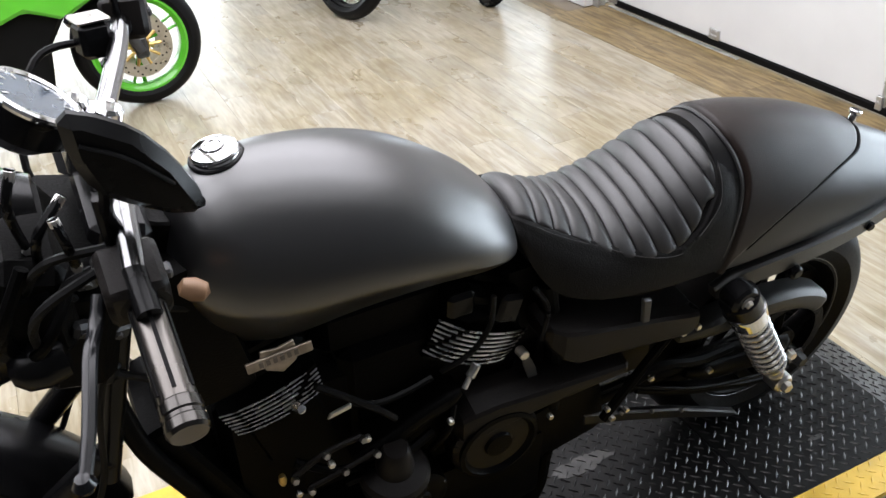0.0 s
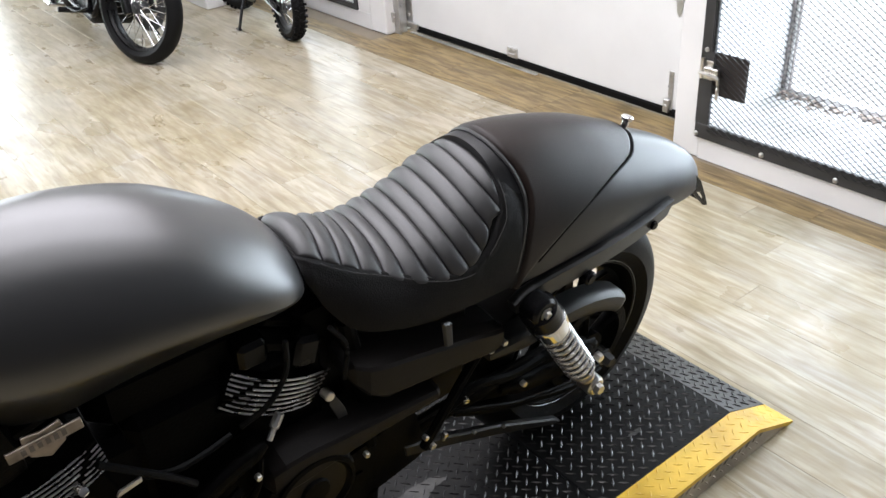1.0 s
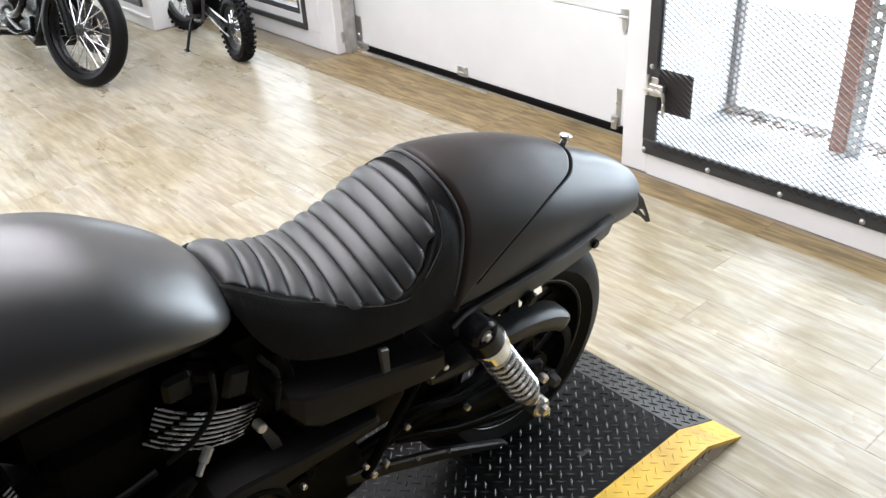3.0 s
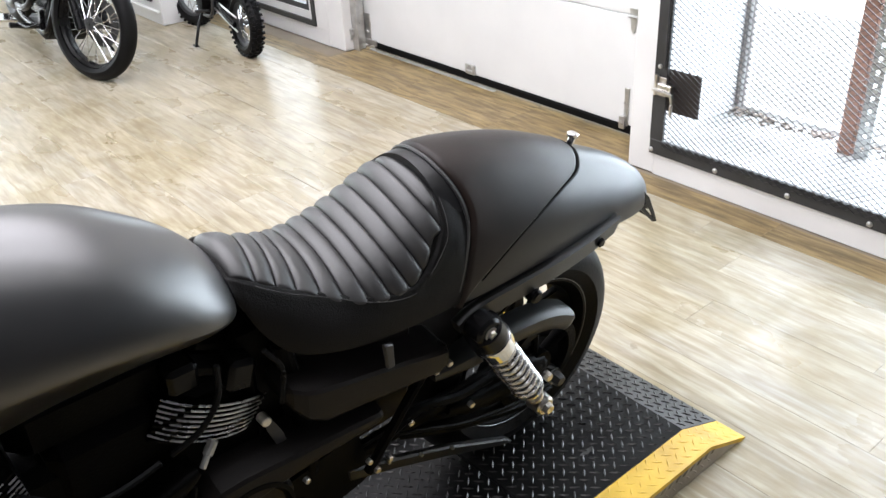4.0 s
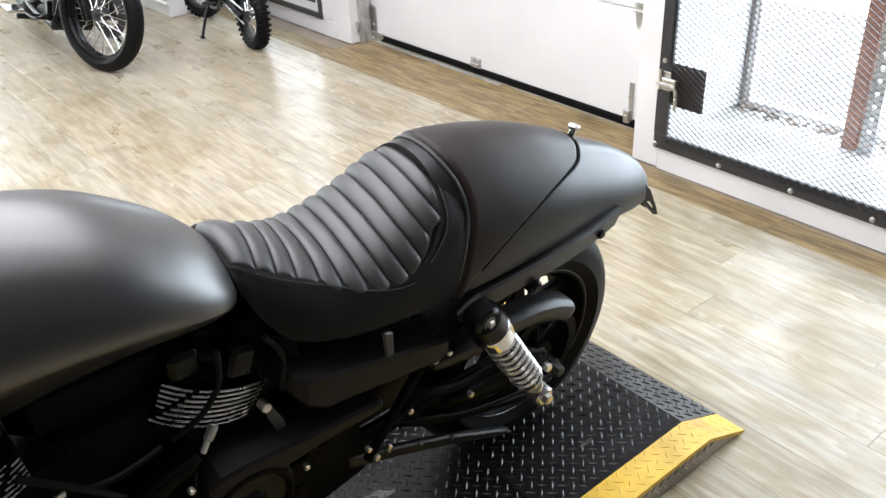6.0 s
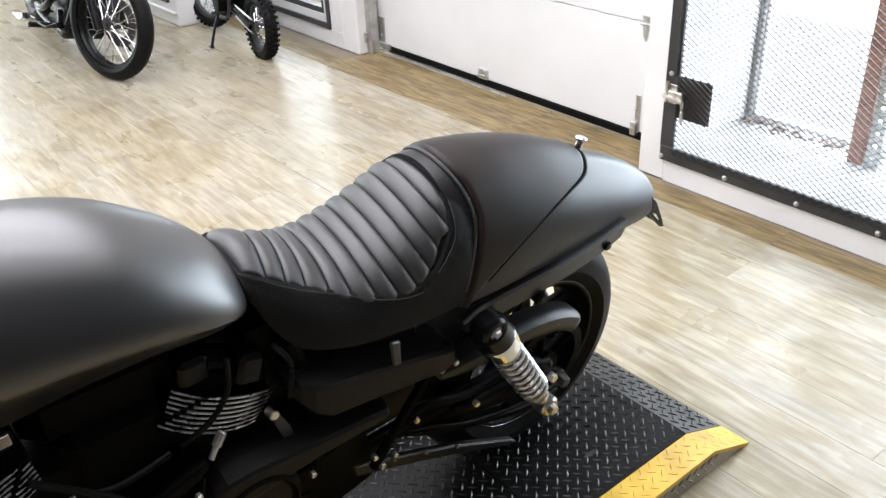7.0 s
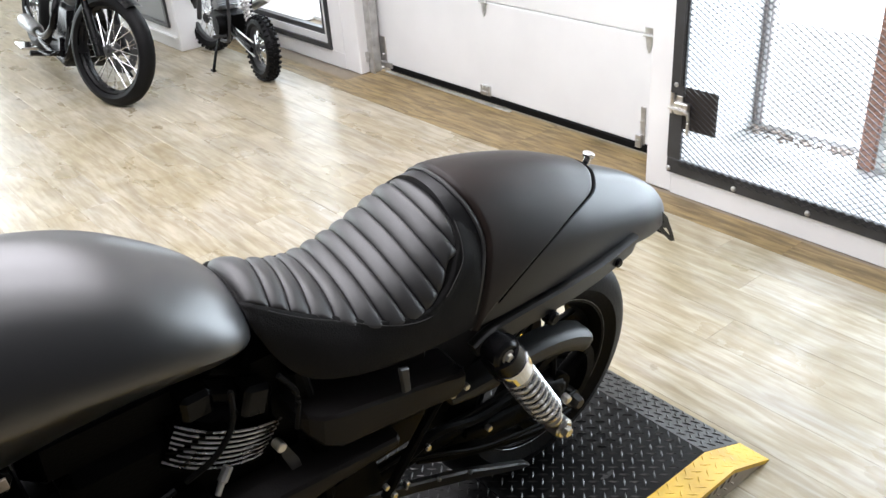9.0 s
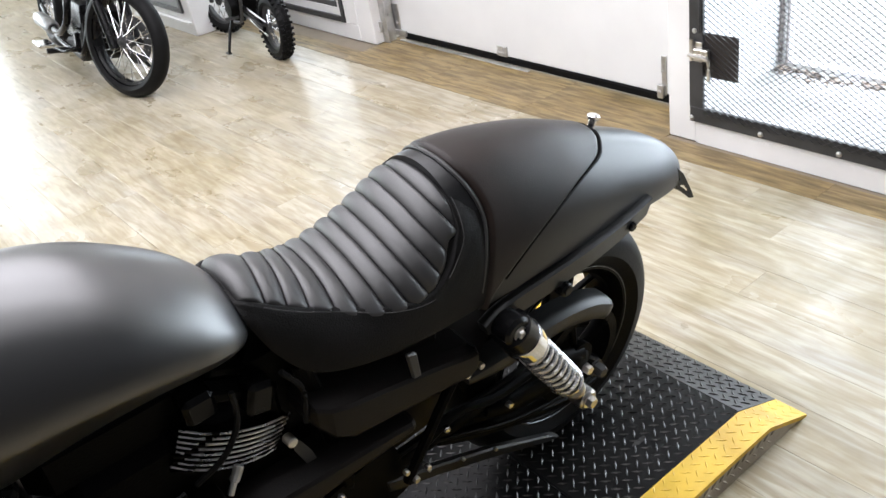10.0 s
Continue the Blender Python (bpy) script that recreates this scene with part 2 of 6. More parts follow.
M_SPRING = mat("bright_spring_enamel", (0.80, 0.80, 0.80), 0.26, 0.85, 0.06, 30, 0.02, 200, 0.06)
M_CHROME = mat("chrome", (0.82, 0.82, 0.83), 0.09, 1.0, 0.05, 12, 0.0, 100, 0.04)
M_STEEL = mat("zinc_steel", (0.62, 0.60, 0.57), 0.3, 1.0, 0.2, 14, 0.1, 200, 0.1)
M_FIN = mat("machined_fin_edge", (0.86, 0.86, 0.86), 0.28, 1.0, 0.1, 30, 0.05, 200, 0.06)
M_RUBBER = mat("tyre_rubber", (0.0055, 0.0055, 0.0058), 0.50, 0.0, 0.25, 12, 0.35, 160, 0.08, spec=0.12)
M_BRASS = mat("worn_brass", (0.62, 0.44, 0.16), 0.35, 1.0, 0.2, 20, 0.1, 120, 0.08)
M_PEWTER = mat("antique_pewter", (0.42, 0.36, 0.30), 0.42, 1.0, 0.3, 40, 0.2, 200, 0.1)
M_YELLOW = mat("yellow_safety_paint", (0.62, 0.37, 0.015), 0.45, 0.0, 0.16, 9, 0.2, 90, 0.1, tint=(0.70, 0.45, 0.04))
M_PLATE = mat("black_painted_tread_plate", (0.005, 0.005, 0.0054), 0.42, 0.0, 0.45, 7, 0.3, 80, 0.12, spec=0.16, tint=(0.008, 0.0076, 0.0072))
M_TREAD = mat("worn_black_tread", (0.055, 0.054, 0.052), 0.30, 0.7, 0.5, 9, 0.2, 120, 0.08, spec=0.6)
# Lighter than the deck: scuffs, and the window's sheen put into the colour.
M_RAMP = mat("scuffed_sheen_ramp_plate", (0.022, 0.022, 0.022), 0.40, 0.35, 0.5, 8, 0.3, 90, 0.12, spec=0.5, tint=(0.034, 0.033, 0.032))
M_CHARCOAL = mat("charcoal_wall_paint", (0.025, 0.025, 0.026), 0.6)
M_WORN = mat("scuffed_plate_paint", (0.045, 0.044, 0.042), 0.40, 0.3, 0.5, 30, 0.3, 120, 0.12)
M_BARE = mat("worn_bare_tread_plate", (0.36, 0.32, 0.27), 0.40, 0.6, 0.35, 9, 0.2, 90, 0.12)
M_WHITE = mat("white_wall_paint", (0.74, 0.735, 0.725), 0.55, 0.0, 0.05, 3, 0.08, 60, 0.06)
M_CEIL = mat("white_ceiling_paint", (0.80, 0.80, 0.79), 0.8, 0.0, 0.05, 2, 0.1, 40)
M_DOOR = mat("white_door_enamel", (0.73, 0.735, 0.73), 0.42, 0.0, 0.04, 2.5, 0.06, 300, 0.05)
M_SEAL = mat("black_rubber_seal", (0.004, 0.004, 0.004), 0.7, 0.0, 0.2, 10, 0.1, 100, spec=0.1)
M_GALV = mat("galvanised_steel", (0.55, 0.55, 0.54), 0.4, 0.9, 0.2, 18, 0.1, 120)
M_BLACKSTEEL = mat("black_painted_steel", (0.03, 0.03, 0.031), 0.45, 0.0, 0.3, 9, 0.15, 90)
M_SILL = mat("dusty_grey_sill", (0.50, 0.49, 0.47), 0.7, 0.0, 0.25, 5, 0.3, 40, tint=(0.62, 0.61, 0.60))
M_BRICK = mat("terracotta_post", (0.36, 0.19, 0.135), 0.8, 0.0, 0.2, 14, 0.3, 60)
M_GREEN = mat("lime_green_fairing", (0.10, 0.50, 0.03), 0.22, 0.0, 0.06, 4, 0.0, 60, 0.04, coat=0.5)
M_FAIRWHITE = mat("white_fairing", (0.55, 0.54, 0.52), 0.25, 0.0, 0.04, 4, 0.0, 60, 0.04, coat=0.4)
M_AMBER = mat("amber_lens", (0.80, 0.25, 0.02), 0.15, 0.0, 0.05, 8)
M_BLUE = mat("blue_plastic_tank", (0.02, 0.04, 0.42), 0.3, 0.0, 0.1, 8)
M_RAW = mat("cast_aluminium", (0.50, 0.50, 0.49), 0.38, 0.9, 0.2, 20, 0.25, 140)
M_ALLOY = mat("dull_cast_alloy", (0.22, 0.22, 0.22), 0.36, 0.9, 0.3, 20, 0.25, 140)
M_DIAL = mat("dial_face", (0.10, 0.12, 0.15), 0.10, 0.0, 0.3, 12, spec=1.0, ior=2.0)
M_FLOOR = plank_mat("vinyl_plank", (0.435, 0.402, 0.332), (0.305, 0.264, 0.190), 0.27)
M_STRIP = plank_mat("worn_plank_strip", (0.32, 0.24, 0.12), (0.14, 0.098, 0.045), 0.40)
M_DAY = glow("overcast_daylight", (0.88, 0.95, 1.0), 6.0)
M_TUBE = glow("tube_glow", (0.96, 0.98, 1.0), 1.0)

# ---- the room ----
CEIL = 3.1
X_CAGE, X_WALL, X_DOOR, X_GLASS = 3.04, 3.13, 3.28, 3.56

solid("floor", span(-4.2, 3.7, -6.2, 10.2, -0.12, -0.0045), mat("dark_joint", (0.24, 0.20, 0.15), 0.8), "dark subfloor under wood-look vinyl planks", "floor", "structure")
solid("ceiling", span(-4.2, 3.7, -6.2, 10.2, CEIL, CEIL + 0.15), M_CEIL, "plain white painted workshop ceiling", "ceiling", "structure")
# Unseen closing wall, dark so it bounces little light onto the bike.
solid("wall_west", span(-4.2, -4.0, -6.2, 10.2, 0, CEIL), M_CHARCOAL, "unseen charcoal closing wall, added dark to cut bounce light", "wall", "structure")
# Unseen wall set close in so the bike's near side reflects dark.
solid("wall_south", span(-4.0, X_CAGE, -0.58, -0.38, 0, CEIL), M_CHARCOAL, "unseen charcoal wall, added to darken reflections on the bike", "wall", "structure")
for _nm, _sp in (("wall_north_base", (-4.0, 2.63, 10.0, 10.2, 0, 0.32)), ("wall_north_top", (-4.0, 2.63, 10.0, 10.2, 2.58, CEIL)), ("wall_north_side", (-4.0, -3.5, 10.0, 10.2, 0.32, 2.58)), ("wall_north_corner", (2.2, 3.7, 10.0, 10.2, 0.32, 2.58))):
    solid(_nm, span(*_sp), M_WHITE, "plain white painted wall round the shopfront window", "wall", "structure")
_win3 = tagged(thing("window_3", (-0.65, 10.1, 0.32), "wide shopfront window full of daylight", "window"), kind="structure")
for _x in (-3.5, -1.62, 0.26, 2.14):
    part("window_frame", span(_x, _x + 0.06, 10.07, 10.13, 0.32, 2.58, 0.004), M_BLACKSTEEL, _win3)
solid("backdrop_street", span(-4.0, 3.0, 11.4, 11.42, -0.5, 3.6), M_DAY, "overexposed daylight outside the shopfront", "backdrop", "structure")

# street wall: grille bay, pillar, roll-up door, pillar, window, deep block
solid("wall_east_corner", span(X_CAGE, 3.7, -6.0, 0.0, 0, CEIL, 0.004), M_WHITE, "white painted wall beside the window grille", "wall", "structure")
solid("wall_east_lintel", span(X_CAGE, 3.7, 0.0, 2.072, 1.80, CEIL, 0.004), M_WHITE, "white lintel over the grilled opening", "wall", "structure")
solid("wall_east_plinth", span(X_CAGE - 0.003, 3.7, 0.0, 2.0735, 0, 0.10, 0.001), M_WHITE, "white painted plinth under the grille", "wall", "structure")
solid("pillar_grille", span(X_CAGE, 3.7, 2.072, 2.205, 0, CEIL, 0.006), M_WHITE, "white painted pillar between grille and door", "pillar", "structure")
solid("pillar_door", span(X_WALL, 3.7, 4.40, 4.56, 0, CEIL, 0.006), M_WHITE, "white painted pillar beside the roll-up door", "pillar", "structure")
solid("lintel_door", span(X_WALL, 3.7, 2.205, 4.40, 2.35, CEIL, 0.004), M_WHITE, "white lintel over the roll-up door", "wall", "structure")
solid("wall_window_base", span(X_WALL, 3.3, 4.56, 5.82, 0, 0.10, 0.003), M_WHITE, "white painted wall under the window", "wall", "structure")
solid("wall_window_side", span(X_WALL, 3.3, 4.56, 4.69, 0.10, CEIL, 0.003), M_WHITE, "white painted wall beside the window", "wall", "structure")
solid("wall_window_top", span(X_WALL, 3.3, 4.69, 5.82, 1.75, CEIL, 0.003), M_WHITE, "white painted wall over the window", "wall", "structure")
solid("wall_block", span(2.63, 3.7, 5.82, 10.0, 0, CEIL, 0.006), M_WHITE, "white painted wall block that steps into the room", "wall", "structure")
solid("trim", span(2.605, 2.63, 5.84, 7.2, 0.085, 0.10, 0.003), M_WHITE, "thin white trim along the wall block", "trim", "structure")
_panel = thing("wall_panel", (2.63, 6.2, 0.5), "dark framed panel set in the white wall block", "panel")
part("frame", join(span(2.612, 2.632, 5.93, 6.55, 0.15, 0.18), span(2.612, 2.632, 5.93, 5.96, 0.18, 0.8), span(2.612, 2.632, 6.52, 6.55, 0.18, 0.8), span(2.612, 2.632, 5.93, 6.55, 0.8, 0.83)), M_BLACKSTEEL, _panel)
part("panel", span(2.622, 2.631, 5.96, 6.52, 0.18, 0.8), mat("dark_glass_panel", (0.10, 0.10, 0.10), 0.3), _panel)

# window beside the roll-up door
_win = tagged(thing("window_1", (X_WALL, 5.25, 0.1), "black framed showroom window full of daylight", "window"), kind="structure")
part("window_frame", join(span(3.12, 3.16, 4.69, 5.82, 0.10, 0.132), span(3.12, 3.16, 4.69, 4.722, 0.132, 1.75), span(3.12, 3.16, 4.722, 5.82, 1.72, 1.75)), M_BLACKSTEEL, _win)
part("window_sill", join(span(3.135, 3.2, 4.722, 5.82, 0.132, 0.18), span(3.135, 3.2, 4.722, 4.765, 0.18, 1.72)), M_WHITE, _win)
part("window_sash", join(span(3.14, 3.18, 4.765, 5.82, 0.18, 0.215), span(3.14, 3.18, 4.765, 4.795, 0.215, 1.72)), M_BLACKSTEEL, _win)
# the grilled opening: sill, glazing frame, terracotta post outside
solid("window_sill", span(X_CAGE + 0.02, 3.66, 0.0, 2.072, 0.104, 0.13, 0.003), M_SILL, "dusty grey sill behind the grille", "sill", "structure")
_win2 = tagged(thing("window_2", (X_GLASS, 1.0, 0.13), "white framed window behind the steel grille", "window"), kind="structure")
part("window_frame", join(span(3.60, 3.66, 2.046, 2.072, 0.13, 1.80), span(3.60, 3.66, 0.0, 2.046, 0.13, 0.146), span(3.60, 3.66, 0.0, 0.03, 0.146, 1.80)), M_WHITE, _win2)
part("window_bead", join(span(3.585, 3.60, 2.060, 2.070, 0.146, 1.80), span(3.585, 3.60, 2.030, 2.036, 0.146, 1.80)), mat("weathered_bead", (0.22, 0.19, 0.18), 0.7), _win2, "weathered glazing bead")
solid("terracotta_post", span(3.445, 3.50, 1.470, 1.528, 0.13, 1.80, 0.004), M_BRICK, "terracotta coloured post behind the grille", "post")
_chan = thing("slotted_channel", (3.46, 1.43, 0.13), "grey slotted steel channel beside the terracotta post", "channel")
part("web", join(span(3.445, 3.448, 1.405, 1.424, 0.13, 1.80), span(3.445, 3.448, 1.438, 1.458, 0.13, 1.80), *[span(3.445, 3.448, 1.424, 1.438, 0.13 + 0.05 * k, 0.158 + 0.05 * k) for k in range(33)]), M_GALV, _chan)
part("flange", join(span(3.448, 3.486, 1.405, 1.408, 0.13, 1.80), span(3.448, 3.486, 1.455, 1.458, 0.13, 1.80)), M_GALV, _chan)
_w = random.Random(21)
_bits = []
for _k in range(420):
    _u = _w.random()
    _py = 2.06 - 1.5 * _u ** 1.3
    _px = 3.585 - abs(_w.gauss(0, 0.035)) - (0.05 if 1.7 < _py < 1.9 else 0.0) * _w.random()
    _r = 0.003 + 0.008 * _w.random()
    _bits.append(bm_box(_r * 2, _r * 1.2, _r * 0.7, Matrix.Translation((_px, _py, 0.1315 + _r * 0.3)) @ pose(0, 0, 0, _w.uniform(-25, 25), _w.uniform(-25, 25), _w.uniform(0, 180))))
tagged(solid("sill_debris", join(*_bits), mat("dry_leaf_litter", (0.10, 0.075, 0.06), 0.85, 0.0, 0.6, 40, tint=(0.30, 0.24, 0.20)), "dry brown leaf litter and grit on the window sill", "debris"), kind="stuff")
solid("pavement", span(3.7, 5.5, -6.2, 10.2, -0.12, 0.02), mat("pale_concrete", (0.6, 0.6, 0.59), 0.8), "pale concrete pavement outside", "pavement", "structure")
solid("backdrop_daylight", span(5.5, 5.52, -4, 9, -1.0, 4.0), M_DAY, "overexposed daylight outside the windows", "backdrop", "structure")

# ---- sectional door ----
_door = tagged(thing("door_1", (X_DOOR, 3.3, 0), "white sectional roll-up door, closed, with black bottom seal", "garage door"), kind="structure")
for _i in range(5):
    _z0 = 0.045 + 0.495 * _i
    _p = part("door_panel", span(X_DOOR, X_DOOR + 0.045, 2.21, 4.395, _z0, _z0 + 0.489, 0.004), M_DOOR, _door)
    if _i < 4:
        for _y in (2.40, 3.44, 4.33):
            _h = join(bm_plate([(-0.025, 0.035), (0.025, 0.035), (0.012, -0.055), (0, -0.075), (-0.012, -0.055)], 0.004, Matrix.Translation((X_DOOR - 0.004, _y, _z0 + 0.49)) @ pose(0, 0, 0, 90, 0, -90), 0.001),
                      bm_rod((X_DOOR - 0.012, _y - 0.025, _z0 + 0.492), (X_DOOR - 0.012, _y + 0.025, _z0 + 0.492), 0.007, 8))
            part("hinge", _h, M_GALV, _p)
part("bottom_seal", span(X_DOOR - 0.008, X_DOOR + 0.03, 2.21, 4.30, 0.008, 0.046, 0.006), M_SEAL, _door)
part("latch", join(span(X_DOOR - 0.012, X_DOOR, 3.41, 3.485, 0.045, 0.10, 0.003), span(X_DOOR - 0.02, X_DOOR - 0.01, 3.425, 3.47, 0.05, 0.07, 0.002), bm_bolt((X_DOOR - 0.012, 3.43, 0.088), (-1, 0, 0)), bm_bolt((X_DOOR - 0.012, 3.465, 0.088), (-1, 0, 0))), M_GALV, _door)
part("bottom_bracket", join(span(X_DOOR - 0.006, X_DOOR, 2.40, 2.426, 0.03, 0.22, 0.002), span(X_DOOR - 0.02, X_DOOR - 0.006, 2.41, 2.44, 0.03, 0.09, 0.002), bm_bolt((X_DOOR - 0.006, 2.42, 0.15), (-1, 0, 0)), bm_bolt((X_DOOR - 0.02, 2.425, 0.06), (-1, 0, 0), 0.009)), M_GALV, _door)
part("bottom_bracket", join(span(X_DOOR - 0.006, X_DOOR, 4.33, 4.39, 0.03, 0.21, 0.002), span(X_DOOR - 0.02, X_DOOR - 0.006, 4.27, 4.38, 0.028, 0.06, 0.002), bm_bolt((X_DOOR - 0.006, 4.36, 0.10), (-1, 0, 0), 0.009)), M_GALV, _door)
solid("door_track", join(span(3.19, 3.262, 4.372, 4.40, 0.0, 2.3, 0.002), span(3.19, 3.2, 4.345, 4.372, 0.0, 2.3, 0.002), span(3.17, 3.20, 4.385, 4.40, 0.07, 0.13, 0.002), bm_bolt((3.18, 4.385, 0.10), (0, -1, 0), 0.008), bm_bolt((3.23, 4.372, 0.16), (0, -1, 0), 0.008)), M_GALV, "galvanised vertical track of the roll-up door", "door track", "structure")
# Daylight leaks under the door here; a bright metal strip stands in for it.
solid("threshold", span(3.252, 3.272, 3.25, 4.33, -0.002, 0.006, 0.002), M_GALV, "bright metal strip standing in for daylight under the roll-up door", "threshold", "structure")

# ---- steel grille in front of the opening ----
_grille = thing("security_grille", (X_CAGE, 1.05, 0.10), "black steel security grille of expanded metal mesh", "grille")


def angle_bar(y0, y1, z0, z1):
    return span(X_CAGE - 0.016, X_CAGE - 0.002, y0, y1, z0, z1, 0.002)


part("frame_rail", angle_bar(0.02, 2.09, 0.095, 0.157), M_BLACKSTEEL, _grille)
part("frame_rail", angle_bar(0.02, 2.09, 2.12, 2.18), M_BLACKSTEEL, _grille)
part("frame_stile", angle_bar(2.03, 2.092, 0.157, 2.12), M_BLACKSTEEL, _grille)
part("frame_stile", angle_bar(0.02, 0.08, 0.157, 2.12), M_BLACKSTEEL, _grille)
for _k in range(7):
    part("bolt", bm_lathe([(0, 0), (0.011, 0), (0.010, 0.004), (0.006, 0.007), (0, 0.008)], 12, axis_to((X_CAGE - 0.016, 2.08 - 0.301 * _k, 0.112), (X_CAGE - 1, 2.08 - 0.301 * _k, 0.112)), cap=False), M_GALV, _grille, "round galvanised bolt head")
for _z in (0.46, 0.80, 1.2, 1.7):
    part("bolt", bm_lathe([(0, 0), (0.010, 0), (0.009, 0.004), (0, 0.007)], 12, axis_to((X_CAGE - 0.016, 2.066, _z), (X_CAGE - 1, 2.066, _z)), cap=False), M_GALV, _grille)
part("slam_bar", bm_rod((X_CAGE - 0.024, 2.040, 0.46), (X_CAGE - 0.024, 2.040, 2.0), 0.004, 8), M_BLACKSTEEL, _grille)
part("lock_plate", span(X_CAGE - 0.006, X_CAGE - 0.002, 1.885, 2.03, 0.285, 0.455, 0.001), mat("brown_black_plate", (0.035, 0.027, 0.024), 0.6), _grille, "dark plate behind the lock")
_lock = part("lock_case", span(X_CAGE - 0.04, X_CAGE - 0.016, 1.995, 2.06, 0.355, 0.40, 0.004), M_STEEL, _grille, "worn steel lock case")
part("lock_handle", bm_tube([(X_CAGE - 0.045, 2.075, 0.375), (X_CAGE - 0.045, 2.00, 0.372), (X_CAGE - 0.045, 1.985, 0.355), (X_CAGE - 0.043, 1.985, 0.285)], 0.007, 8, 5), M_STEEL, _lock)
part("hasp", join(span(X_CAGE - 0.022, X_CAGE - 0.016, 2.03, 2.085, 0.345, 0.42, 0.001), bm_rod((X_CAGE - 0.03, 2.07, 0.35), (X_CAGE - 0.03, 2.07, 0.43), 0.008, 8)), M_STEEL, _grille)


def expanded_mesh(x, y0, y1, z0, z1, pw, ph):
    """Expanded metal: zigzag strands that meet at the knots, each with depth."""
    v, f = [], []
    t, d = 0.0011, 0.0018
    ny, nz = int((y1 - y0) / pw), int((z1 - z0) / ph)
    for j in range(2 * nz):
        for i in range(2 * ny):
            ya, yb = y0 + i * pw / 2, y0 + (i + 1) * pw / 2
            up = (i + j) % 2
            za = z0 + (j + (0 if up else 1)) * ph / 2
            zb = z0 + (j + (1 if up else 0)) * ph / 2
            k = len(v)
            for yy, zz in ((ya, za), (yb, zb)):
                v += [(x - d, yy, zz - t), (x + d, yy, zz - t), (x + d, yy, zz + t), (x - d, yy, zz + t)]
            f += [(k, k + 1, k + 5, k + 4), (k + 1, k + 2, k + 6, k + 5), (k + 2, k + 3, k + 7, k + 6), (k + 3, k, k + 4, k + 7)]
    bm = bmesh.new()
    me = bpy.data.meshes.new("m")
    me.from_pydata(v, [], f)
    bm.from_mesh(me)
    bpy.data.meshes.remove(me)
    return bm


tagged(part("mesh", expanded_mesh(X_CAGE - 0.019, 0.06, 2.05, 0.130, 2.14, 0.034, 0.0215), M_BLACKSTEEL, _grille, "", 5), kind="stuff")

# ---- ceiling lamps ----
_lamp = thing("ceiling_light", (0, 0, 0), "wide white fluorescent ceiling light panel", "ceiling light", "ceiling lights")
part("housing", span(-1.26, 1.26, -0.48, 0.48, 3.04, 3.10, 0.01), M_WHITE, _lamp)
part("diffuser", span(-1.2, 1.2, -0.45, 0.45, 3.015, 3.04, 0.006), M_TUBE, _lamp)
for _k, (_x, _y) in enumerate(TUBES):
    if _k:
        copy_thing(_lamp, Matrix.Translation((_x, _y, 0)))
_lamp.location = (TUBES[0][0], TUBES[0][1], 0)

# ---- drive-on platform ----
PZ, PY0, PY1, PXR, PXE = 0.072, 0.940, 1.75, 1.794, 1.952
_plat = thing("lift_platform", (0.5, 1.31, 0), "black tread plate lift platform with yellow painted edges", "lift platform")


def ramp_z(x):
    return PZ if x <= PXR else PZ + (0.004 - PZ) * (x - PXR) / (PXE - PXR)


def deck(x0, x1, y0, y1, thick=0.012):
    xs = [x for x in (x0, PXR, x1) if x0 <= x <= x1]
    xs = sorted(set(xs))
    rows = []
    for x in xs:
        z = ramp_z(x)
        rows.append([(x, y0, z), (x, y1, z), (x, y1, z - thick), (x, y0, z - thick)])
    return bm_grid(rows, close_v=True, cap=True)


def treads(x0, x1, y0, y1, pitch, vertical=None, high=0.0030):
    """Raised bars of tread plate, alternating in direction."""
    v, f = [], []
    nx, ny = int((x1 - x0) / pitch), int((y1 - y0) / pitch)
    for i in range(2 * nx):
        for j in range(2 * ny):
            if (i + j) % 2:
                continue
            cx, cy = x0 + (i / 2 + 0.45) * (x1 - x0) / (nx + 0.1), y0 + (j / 2 + 0.45) * (y1 - y0) / (ny + 0.1)
            s = 1 if i % 2 else -1
            k = len(v)
            a, w, h = 0.0136, 0.0030, high
            for (l, q, up) in ((-a, 0, 0), (0, -w, 0), (a, 0, 0), (0, w, 0), (-a * 0.55, 0, h), (a * 0.55, 0, h)):
                dx, dy = (l - s * q) * 0.7071, (s * l + q) * 0.7071
                if vertical is None:
                    v.append((cx + dx, cy + dy, ramp_z(cx + dx) + up))
                else:
                    v.append((cx + dx, vertical - up, cy + dy))
            f += [(k, k + 1, k + 5, k + 4), (k + 1, k + 2, k + 5), (k + 2, k + 3, k + 4, k + 5), (k + 3, k, k + 4), (k, k + 3, k + 2, k + 1)]
    me = bpy.data.meshes.new("m")
    me.from_pydata(v, [], f)
    bm = bmesh.new()
    bm.from_mesh(me)
    bpy.data.meshes.remove(me)
    if vertical is not None:
        bmesh.ops.recalc_face_normals(bm, faces=bm.faces)
    return bm


SEAM = 1.332
_d1 = part("deck_plate", deck(-0.75, SEAM - 0.004, 1.026, 1.664), M_PLATE, _plat)
_d2 = part("deck_plate", deck(SEAM + 0.004, PXR - 0.001, 1.026, 1.664), M_PLATE, _plat)
_d3 = part("ramp_plate", deck(PXR, PXE, 1.026, 1.664), M_RAMP, _plat, "scuffed ramp plate, window sheen put into its lighter grey")
part("ramp_edge", bm_tube([(PXR, 1.03, PZ - 0.001), (PXR, 1.66, PZ - 0.001)], 0.0022, 6, 0), M_WORN, _d3, "worn bright edge")
